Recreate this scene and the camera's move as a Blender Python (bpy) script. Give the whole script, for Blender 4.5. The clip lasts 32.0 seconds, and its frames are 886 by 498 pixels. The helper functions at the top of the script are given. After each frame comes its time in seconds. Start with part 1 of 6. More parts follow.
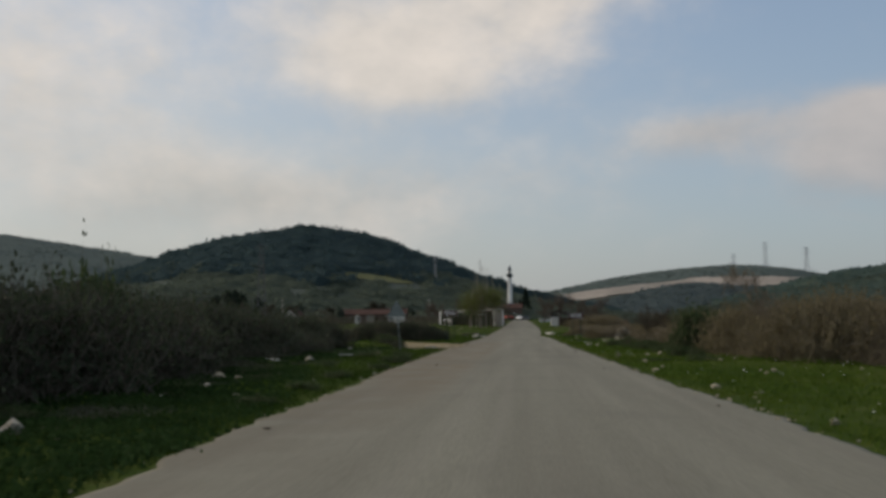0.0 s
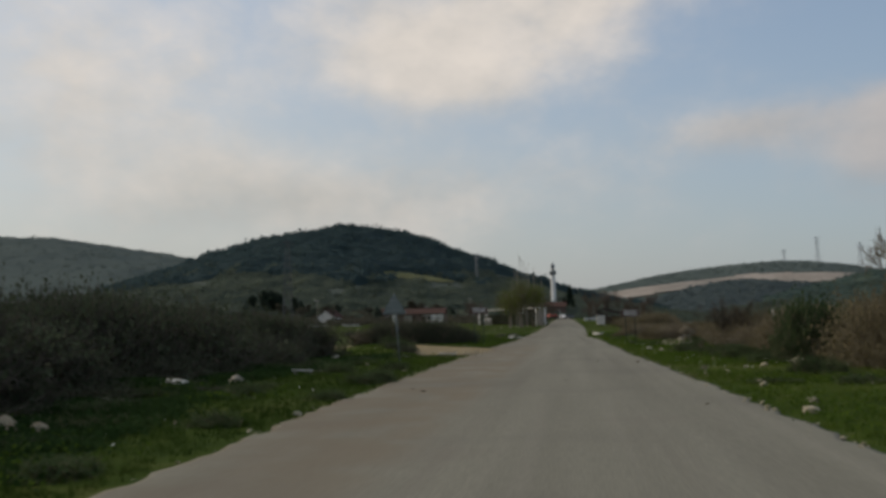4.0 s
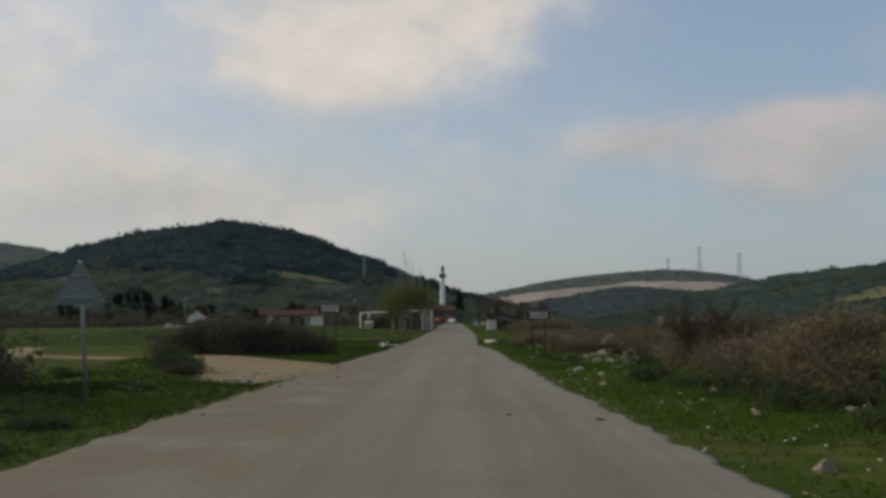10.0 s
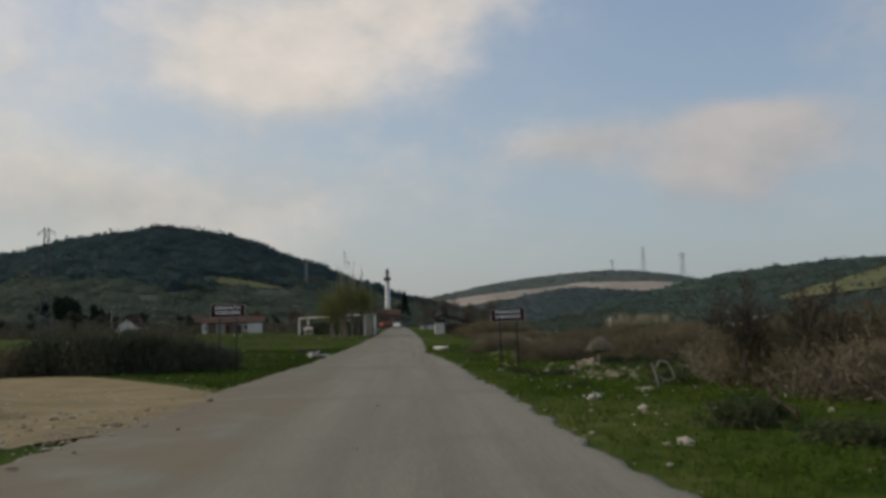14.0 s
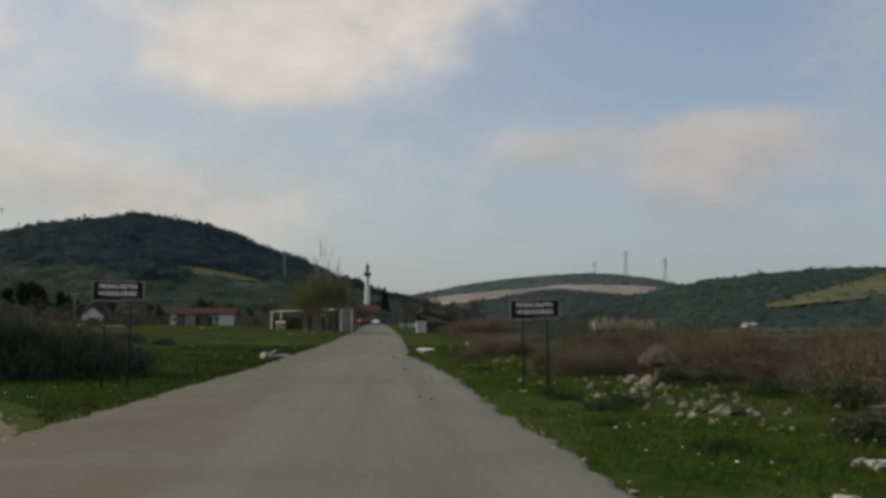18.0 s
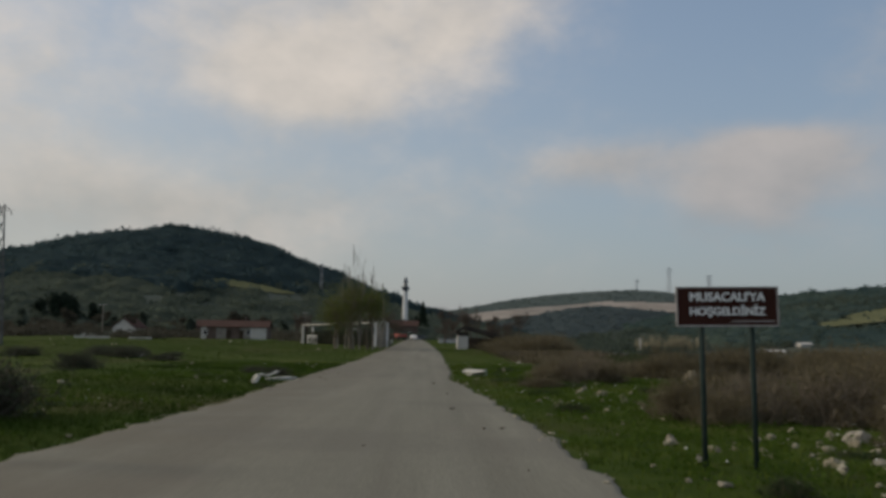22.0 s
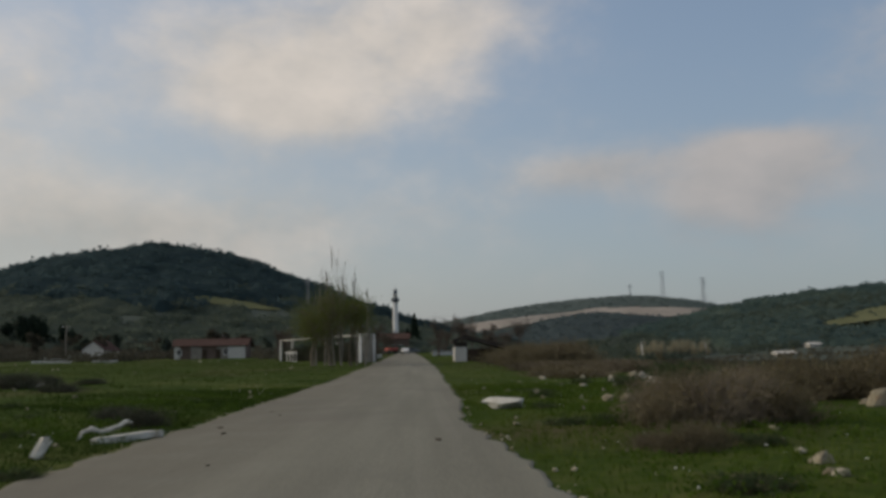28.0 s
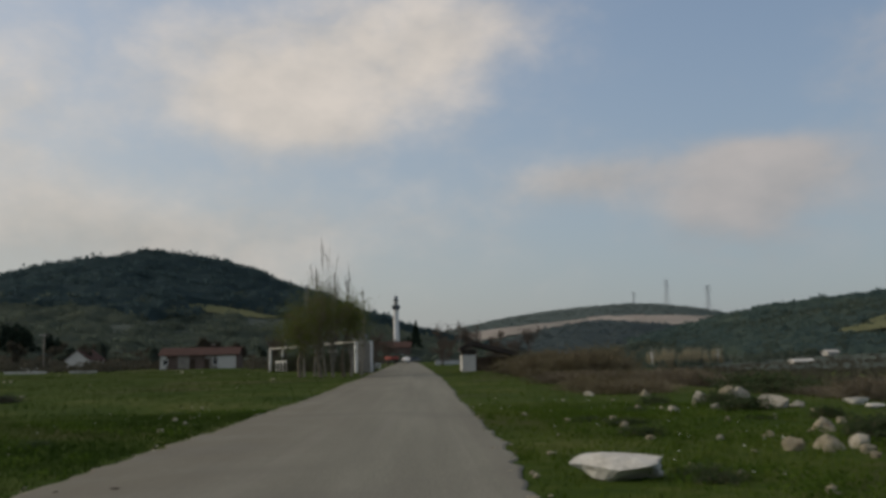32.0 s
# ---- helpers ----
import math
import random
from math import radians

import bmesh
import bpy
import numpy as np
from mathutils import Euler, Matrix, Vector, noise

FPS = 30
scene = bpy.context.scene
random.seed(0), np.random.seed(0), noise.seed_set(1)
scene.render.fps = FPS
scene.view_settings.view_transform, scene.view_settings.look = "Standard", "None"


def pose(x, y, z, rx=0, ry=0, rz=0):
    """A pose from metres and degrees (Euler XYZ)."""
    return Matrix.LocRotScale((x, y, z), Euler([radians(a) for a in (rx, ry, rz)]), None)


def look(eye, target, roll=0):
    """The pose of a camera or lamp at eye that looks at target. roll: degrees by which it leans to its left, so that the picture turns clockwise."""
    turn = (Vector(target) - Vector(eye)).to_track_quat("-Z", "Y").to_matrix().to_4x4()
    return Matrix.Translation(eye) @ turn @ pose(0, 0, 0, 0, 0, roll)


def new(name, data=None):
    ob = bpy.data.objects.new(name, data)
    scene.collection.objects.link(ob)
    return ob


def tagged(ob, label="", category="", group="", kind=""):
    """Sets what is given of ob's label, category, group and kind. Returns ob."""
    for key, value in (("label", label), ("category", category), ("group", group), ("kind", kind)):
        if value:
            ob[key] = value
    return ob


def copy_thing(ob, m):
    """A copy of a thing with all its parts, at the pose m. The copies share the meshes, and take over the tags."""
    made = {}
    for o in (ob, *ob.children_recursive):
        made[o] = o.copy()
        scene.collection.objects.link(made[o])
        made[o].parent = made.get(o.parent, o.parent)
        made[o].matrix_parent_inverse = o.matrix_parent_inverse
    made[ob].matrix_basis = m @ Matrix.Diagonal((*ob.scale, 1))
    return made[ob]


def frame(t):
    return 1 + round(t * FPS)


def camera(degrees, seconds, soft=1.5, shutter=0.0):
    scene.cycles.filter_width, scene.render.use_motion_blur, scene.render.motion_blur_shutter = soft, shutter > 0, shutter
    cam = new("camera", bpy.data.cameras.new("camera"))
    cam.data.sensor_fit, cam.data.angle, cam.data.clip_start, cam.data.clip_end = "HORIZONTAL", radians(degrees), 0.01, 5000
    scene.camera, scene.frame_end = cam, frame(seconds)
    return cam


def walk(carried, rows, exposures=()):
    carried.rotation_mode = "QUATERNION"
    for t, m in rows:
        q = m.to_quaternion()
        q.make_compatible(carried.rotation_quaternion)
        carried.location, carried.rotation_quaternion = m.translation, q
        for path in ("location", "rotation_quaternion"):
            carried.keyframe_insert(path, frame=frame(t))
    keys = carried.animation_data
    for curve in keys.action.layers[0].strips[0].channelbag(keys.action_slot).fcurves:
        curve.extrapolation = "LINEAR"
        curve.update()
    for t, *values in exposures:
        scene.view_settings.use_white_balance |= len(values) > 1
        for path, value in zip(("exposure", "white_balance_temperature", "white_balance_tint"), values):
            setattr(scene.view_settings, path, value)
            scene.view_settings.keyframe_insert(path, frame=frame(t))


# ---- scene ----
cam = camera(52.00, 32.0, soft=3.4, shutter=0.5)


def held(x, y, z, pitch, turn, roll):
    """Where the camera stands and how it is held: degrees upwards, to the left, and of roll."""
    return pose(x, y, z, 90 + pitch, 0, turn) @ pose(0, 0, 0, 0, 0, roll)


PATH = [
    (0, held(-0.001, -0.000, 1.242, 4.729, 5.308, -0.810)),
    (0.5, held(-0.012, 1.266, 1.240, 4.60, 5.938, -1.20)),
    (1, held(-0.019, 2.533, 1.241, 4.45, 6.496, -1.72)),
    (1.5, held(-0.018, 3.823, 1.244, 4.48, 7.007, -1.80)),
    (2, held(-0.009, 5.119, 1.248, 4.54, 7.468, -1.50)),
    (2.5, held(0.003, 6.418, 1.253, 4.61, 7.821, -1.28)),
    (3, held(0.015, 7.728, 1.255, 4.68, 7.966, -1.20)),
    (3.5, held(0.026, 9.088, 1.254, 4.76, 7.889, -1.15)),
    (5.5, held(0.036, 14.636, 1.232, 4.598, 8.829, -1.361)),
    (6, held(0.038, 15.965, 1.230, 4.526, 6.403, -0.552)),
    (6.5, held(0.046, 17.292, 1.231, 4.576, 5.758, -0.930)),
    (7, held(0.052, 18.579, 1.231, 4.636, 3.328, -1.050)),
    (7.5, held(0.057, 19.864, 1.232, 4.685, 2.720, 0.142)),
    (8, held(0.067, 21.163, 1.237, 4.739, 2.097, -0.208)),
    (8.5, held(0.071, 22.496, 1.245, 4.740, 2.096, 0.463)),
    (9, held(0.072, 23.789, 1.248, 4.706, 1.718, 1.328)),
    (9.5, held(0.082, 25.022, 1.251, 4.777, 1.366, 1.119)),
    (10, held(0.095, 26.312, 1.255, 4.873, 1.182, -0.316)),
    (10.5, held(0.098, 27.587, 1.264, 4.861, -0.640, -0.698)),
    (11, held(0.096, 28.830, 1.265, 4.981, -0.869, -0.169)),
    (11.5, held(0.094, 30.052, 1.259, 5.181, -1.054, -0.352)),
    (12, held(0.102, 31.323, 1.258, 5.290, -1.371, -0.420)),
    (12.5, held(0.116, 32.573, 1.259, 5.342, -1.704, -0.330)),
    (13, held(0.123, 33.744, 1.263, 5.310, -1.917, -0.130)),
    (13.5, held(0.138, 34.970, 1.264, 5.236, -2.181, -0.393)),
    (14, held(0.149, 36.300, 1.263, 5.079, -2.303, -1.431)),
    (14.5, held(0.157, 37.563, 1.260, 5.020, -2.427, -0.456)),
    (16.5, held(0.167, 42.187, 1.256, 4.917, -2.901, -0.792)),
    (17, held(0.165, 43.426, 1.259, 4.983, -3.168, -1.307)),
    (17.5, held(0.155, 44.705, 1.265, 4.982, -3.327, -0.931)),
    (18, held(0.151, 45.917, 1.268, 4.983, -3.470, 0.264)),
    (18.5, held(0.150, 47.122, 1.269, 5.059, -3.602, 0.541)),
    (19, held(0.151, 48.375, 1.269, 5.146, -2.427, 0.574)),
    (19.5, held(0.154, 49.604, 1.268, 5.162, -2.355, 0.155)),
    (20, held(0.157, 50.910, 1.265, 5.263, -2.010, -0.485)),
    (20.5, held(0.151, 52.264, 1.260, 5.420, -1.594, -0.041)),
    (21, held(0.148, 53.544, 1.255, 5.621, -1.423, 0.869)),
    (21.5, held(0.155, 54.818, 1.248, 5.815, -1.208, 0.562)),
    (22, held(0.161, 56.148, 1.241, 5.972, -0.994, 0.905)),
    (22.5, held(0.175, 57.440, 1.238, 6.105, -0.807, 1.780)),
    (23, held(0.199, 58.692, 1.234, 6.183, -0.697, 1.196)),
    (23.5, held(0.228, 59.961, 1.230, 6.198, -0.639, 1.468)),
    (24, held(0.259, 61.326, 1.228, 6.146, -0.607, 0.677)),
    (24.5, held(0.281, 62.751, 1.232, 6.172, -0.638, -0.148)),
    (25, held(0.291, 64.074, 1.236, 6.190, -0.704, 0.123)),
    (25.5, held(0.284, 65.275, 1.238, 6.276, -0.958, 0.418)),
    (27.5, held(0.164, 69.879, 1.231, 6.638, -1.580, -0.870)),
    (28, held(0.148, 71.215, 1.236, 6.754, -1.682, -1.048)),
    (28.5, held(0.137, 72.684, 1.242, 6.902, -1.811, -0.982)),
    (29, held(0.120, 74.115, 1.245, 7.030, -1.941, -1.682)),
    (29.5, held(0.087, 75.546, 1.250, 7.153, -2.016, -1.180)),
    (30, held(0.045, 76.979, 1.253, 7.245, -2.044, -0.116)),
    (30.5, held(0.010, 78.416, 1.255, 7.272, -2.011, 0.238)),
    (31, held(-0.013, 79.909, 1.257, 7.271, -1.908, -0.443)),
    (31.5, held(-0.018, 81.406, 1.256, 7.311, -1.783, -0.363)),
    (32, held(-0.002, 82.837, 1.255, 7.328, -1.635, -1.202)),
]
walk(cam, PATH, [(0, 0.0), (14, -0.02), (20, -0.02), (21, -0.15), (24, -0.20), (28, -0.20), (32, -0.17)])

# ---------------------------------------------------------------- world, sun
SUN_AZ, SUN_EL = -74.0, 29.0          # degrees: azimuth from +y towards +x, height


def build_world():
    w = bpy.data.worlds.new("world")
    scene.world = w
    w.use_nodes = True
    nt = w.node_tree
    nt.nodes.clear()
    N, L = nt.nodes.new, nt.links.new

    def math_node(op, a, b=None, clamp=False):
        n = N("ShaderNodeMath")
        n.operation, n.use_clamp = op, clamp
        for i, v in enumerate((a, b)):
            if v is None:
                continue
            if isinstance(v, (int, float)):
                n.inputs[i].default_value = v
            else:
                L(v, n.inputs[i])
        return n.outputs[0]

    out, bg = N("ShaderNodeOutputWorld"), N("ShaderNodeBackground")
    sky = N("ShaderNodeTexSky")
    sky.sky_type, sky.sun_disc = "NISHITA", False
    sky.sun_elevation, sky.sun_rotation = radians(SUN_EL), radians(SUN_AZ)
    sky.air_density, sky.dust_density, sky.ozone_density = 1.1, 0.9, 1.2
    tc = N("ShaderNodeTexCoord")
    sep = N("ShaderNodeSeparateXYZ")
    L(tc.outputs["Generated"], sep.inputs[0])
    X, Y, Z = sep.outputs
    az = math_node("ARCTAN2", X, Y)
    el = math_node("ARCSINE", Z)
    # cloud texture: wide soft lumps stretched along the horizon, with finer wisps on top
    comb = N("ShaderNodeCombineXYZ")
    L(az, comb.inputs[0])
    L(math_node("MULTIPLY", el, 1.5), comb.inputs[1])
    n1 = N("ShaderNodeTexNoise")
    n1.inputs["Scale"].default_value, n1.inputs["Detail"].default_value, n1.inputs["Roughness"].default_value = 6.5, 8.0, 0.57
    L(comb.outputs[0], n1.inputs["Vector"])
    n2 = N("ShaderNodeTexNoise")
    n2.inputs["Scale"].default_value, n2.inputs["Detail"].default_value, n2.inputs["Roughness"].default_value = 16.0, 6.0, 0.6
    n2.inputs["Distortion"].default_value = 0.4
    L(comb.outputs[0], n2.inputs["Vector"])

    def bank(a0, e0, sa, se, gain, tilt=0.0, crisp=0.0):
        """A soft bank of cloud about azimuth a0 and height e0, in degrees; crisp: how much sharper its upper rim is."""
        da = math_node("MULTIPLY", math_node("SUBTRACT", az, radians(a0)), 1 / radians(sa))
        de = math_node("MULTIPLY", math_node("SUBTRACT", el, radians(e0)), 1 / radians(se))
        de = math_node("SUBTRACT", de, math_node("MULTIPLY", da, tilt))
        up = math_node("MULTIPLY", math_node("GREATER_THAN", de, 0.0), crisp)
        de = math_node("MULTIPLY", de, math_node("ADD", up, 1.0))
        d2 = math_node("ADD", math_node("MULTIPLY", da, da), math_node("MULTIPLY", de, de))
        return math_node("MULTIPLY", math_node("EXPONENT", math_node("MULTIPLY", d2, -1.0)), gain)

    banks = [bank(-4.8, 18.4, 12.0, 4.3, 1.3, 0.12), bank(-10.0, 16.2, 5.0, 2.4, 0.5), bank(4.0, 21.5, 6.5, 3.0, 0.7), bank(-6.0, 14.8, 4.5, 1.9, 0.45),
             bank(21.6, 10.9, 5.8, 3.4, 1.5, 0.0, 0.7), bank(18.5, 9.0, 3.5, 2.2, 0.4), bank(21.5, 12.5, 4.4, 1.6, 0.7, 0.0, 0.8), bank(10.6, 11.5, 5.2, 1.9, 1.05, 0.1, 0.5), bank(-30.0, 13.5, 9.0, 6.0, 0.85), bank(-29.0, 19.0, 9.0, 6.0, 0.25),
             bank(-17.7, 8.0, 11.5, 3.4, 0.95, 0.0, 0.2), bank(-9.5, 6.5, 5.0, 2.6, 0.5), bank(30.0, 17.0, 4.5, 2.6, 0.55), bank(31.0, 9.0, 4.0, 2.6, 0.35), bank(14.0, 18.5, 9.0, 4.5, -0.45), bank(0.0, 9.0, 10.0, 2.4, 0.3)]
    tot = banks[0]
    for b in banks[1:]:
        tot = math_node("ADD", tot, b)
    lump = math_node("MULTIPLY", math_node("SUBTRACT", n1.outputs[0], 0.5), 1.35)
    wisp = math_node("MULTIPLY", math_node("SUBTRACT", n2.outputs[0], 0.5), 0.9)
    dens = math_node("ADD", math_node("ADD", tot, lump), wisp)
    # a cloud layer added overhead, out of view, makes the skylight less blue
    added_cover = N("ShaderNodeMapRange")
    added_cover.inputs["From Min"].default_value, added_cover.inputs["From Max"].default_value, added_cover.inputs["To Max"].default_value = 0.46, 0.85, 0.75
    L(el, added_cover.inputs["Value"])
    dens = math_node("ADD", dens, added_cover.outputs[0])
    ramp = N("ShaderNodeMapRange")
    ramp.interpolation_type = "SMOOTHERSTEP"
    ramp.inputs["From Min"].default_value, ramp.inputs["From Max"].default_value = -0.28, 1.6
    L(dens, ramp.inputs["Value"])
    mask = ramp.outputs[0]
    # thin milky veil that thickens towards the horizon
    def span(sock, lo, hi, to_lo=0.0, to_hi=1.0):
        r = N("ShaderNodeMapRange")
        r.interpolation_type = "SMOOTHSTEP"
        for k, v in (("From Min", lo), ("From Max", hi), ("To Min", to_lo), ("To Max", to_hi)):
            r.inputs[k].default_value = v
        L(sock, r.inputs["Value"])
        return r.outputs[0]

    away = span(az, radians(-24), radians(24))          # from the sun's side of the sky to the far side
    veil = math_node("MULTIPLY", math_node("EXPONENT", math_node("MULTIPLY", math_node("ABSOLUTE", el), -3.0)), 0.80)
    veil = math_node("ADD", veil, span(az, radians(-24), radians(20), 0.24, 0.10), True)
    gain = N("ShaderNodeVectorMath")
    gain.operation = "SCALE"
    gain.inputs["Scale"].default_value = SKY_GAIN
    L(sky.outputs[0], gain.inputs[0])

    def blend(fac, a, b):
        m = N("ShaderNodeMix")
        m.data_type = "RGBA"
        for v, key in ((fac, "Factor"), (a, "A"), (b, "B")):
            if isinstance(v, tuple):
                m.inputs[key].default_value = (*v, 1)
            else:
                L(v, m.inputs[key])
        return m.outputs["Result"]

    # clouds: warm and bright towards the sun, dimmer away from it and on their lower side
    mv = N("ShaderNodeMapping")
    mv.inputs["Location"].default_value = (-0.02, 0.045, 0)
    L(comb.outputs[0], mv.inputs[0])
    n3 = N("ShaderNodeTexNoise")
    n3.inputs["Scale"].default_value, n3.inputs["Detail"].default_value, n3.inputs["Roughness"].default_value = 6.5, 4.0, 0.5
    L(mv.outputs[0], n3.inputs["Vector"])
    lit = math_node("MULTIPLY", math_node("SUBTRACT", n1.outputs[0], n3.outputs[0]), 1.7)
    lit = math_node("ADD", math_node("ADD", lit, span(el, radians(6), radians(19), 0.30, 0.85)), 0.0, True)
    cloud = blend(lit, blend(away, CLOUD_LOW, CLOUD_FAR_LOW), blend(span(az, radians(-2), radians(20)), CLOUD, CLOUD_FAR))
    c = blend(veil, gain.outputs[0], blend(away, HAZE, HAZE_FAR))
    c = blend(mask, c, cloud)
    L(c, bg.inputs["Color"])
    bg.inputs["Strength"].default_value = 1.0
    L(bg.outputs[0], out.inputs[0])


SKY_GAIN = 0.148
HAZE, HAZE_FAR = (0.418, 0.416, 0.403), (0.268, 0.302, 0.350)
CLOUD, CLOUD_FAR = (0.735, 0.672, 0.610), (0.530, 0.498, 0.485)
CLOUD_LOW, CLOUD_FAR_LOW = (0.475, 0.466, 0.436), (0.370, 0.375, 0.385)
build_world()
sun = new("sun", bpy.data.lights.new("sun", "SUN"))
sun.data.energy, sun.data.angle, sun.data.color = 1.7, radians(12), (1.0, 0.88, 0.70)
a_, e_ = radians(SUN_AZ), radians(SUN_EL)
sun.matrix_world = look((0, 0, 0), (-math.sin(a_) * math.cos(e_), -math.cos(a_) * math.cos(e_), -math.sin(e_)))

# ---------------------------------------------------------------- materials


def material(name, cols, scale=4.0, fine=40.0, rough=0.9, bump=0.3, metal=0.0, stretch=(1, 1, 1), spots=None, vary=0.0, gloss=None, thin=0.0):
    """cols: dark, mid and light base colour; scale and fine: the two noise sizes, per metre."""
    m = bpy.data.materials.new(name)
    m.use_nodes = True
    nt = m.node_tree
    N, L = nt.nodes.new, nt.links.new
    p = nt.nodes["Principled BSDF"]
    tc, mp = N("ShaderNodeTexCoord"), N("ShaderNodeMapping")
    mp.inputs["Scale"].default_value = stretch
    L(tc.outputs["Object"], mp.inputs[0])
    a, b = N("ShaderNodeTexNoise"), N("ShaderNodeTexNoise")
    for n, s in ((a, scale), (b, fine)):
        n.inputs["Scale"].default_value, n.inputs["Detail"].default_value, n.inputs["Roughness"].default_value = s, 5.0, 0.6
        L(mp.outputs[0], n.inputs["Vector"])
    mix = N("ShaderNodeMath")
    mix.operation = "MULTIPLY_ADD"
    L(b.outputs[0], mix.inputs[0])
    mix.inputs[1].default_value = 0.45
    half = N("ShaderNodeMath")
    half.operation = "MULTIPLY"
    L(a.outputs[0], half.inputs[0])
    half.inputs[1].default_value = 0.55
    L(half.outputs[0], mix.inputs[2])
    ramp = N("ShaderNodeValToRGB")
    el = ramp.color_ramp.elements
    el[0].position, el[1].position = 0.34, 0.66
    el[0].color, el[1].color = (*cols[0], 1), (*cols[-1], 1)
    if len(cols) == 3:
        k = el.new(0.5)
        k.color = (*cols[1], 1)
    L(mix.outputs[0], ramp.inputs[0])
    col = ramp.outputs[0]
    if vary:
        info, hsv, rng = N("ShaderNodeObjectInfo"), N("ShaderNodeHueSaturation"), N("ShaderNodeMapRange")
        rng.inputs["To Min"].default_value, rng.inputs["To Max"].default_value = 1 - vary, 1 + vary
        L(info.outputs["Random"], rng.inputs["Value"])
        L(rng.outputs[0], hsv.inputs["Value"])
        L(col, hsv.inputs["Color"])
        col = hsv.outputs[0]
    if spots:
        sc, lo, hi, scol = spots
        v = N("ShaderNodeTexNoise")
        v.inputs["Scale"].default_value, v.inputs["Detail"].default_value = sc, 3.0
        L(tc.outputs["Object"], v.inputs["Vector"])
        r = N("ShaderNodeMapRange")
        r.inputs["From Min"].default_value, r.inputs["From Max"].default_value = lo, hi
        L(v.outputs[0], r.inputs["Value"])
        mx = N("ShaderNodeMix")
        mx.data_type = "RGBA"
        L(r.outputs[0], mx.inputs["Factor"])
        L(col, mx.inputs["A"])
        mx.inputs["B"].default_value = (*scol, 1)
        col = mx.outputs["Result"]
    L(col, p.inputs["Base Color"])
    p.inputs["Roughness"].default_value, p.inputs["Metallic"].default_value = rough, metal
    p.inputs["Specular IOR Level"].default_value = gloss if gloss is not None else (0.12 if rough > 0.6 else 0.5)
    if bump:
        bn = N("ShaderNodeBump")
        bn.inputs["Strength"].default_value, bn.inputs["Distance"].default_value = bump, 0.03
        L(mix.outputs[0], bn.inputs["Height"])
        L(bn.outputs[0], p.inputs["Normal"])
    if thin:      # light shines through leaves and blades
        tr, ms = N("ShaderNodeBsdfTranslucent"), N("ShaderNodeMixShader")
        L(col, tr.inputs["Color"])
        ms.inputs[0].default_value = thin
        L(p.outputs[0], ms.inputs[1])
        L(tr.outputs[0], ms.inputs[2])
        L(ms.outputs[0], nt.nodes["Material Output"].inputs["Surface"])
    return m


M = {}
M["asphalt"] = material("asphalt", [(0.146, 0.139, 0.110), (0.186, 0.179, 0.141), (0.230, 0.222, 0.176)], 0.9, 60, 0.95, 0.3, stretch=(1, 0.05, 1), spots=(0.35, 0.62, 0.82, (0.175, 0.16, 0.13)))


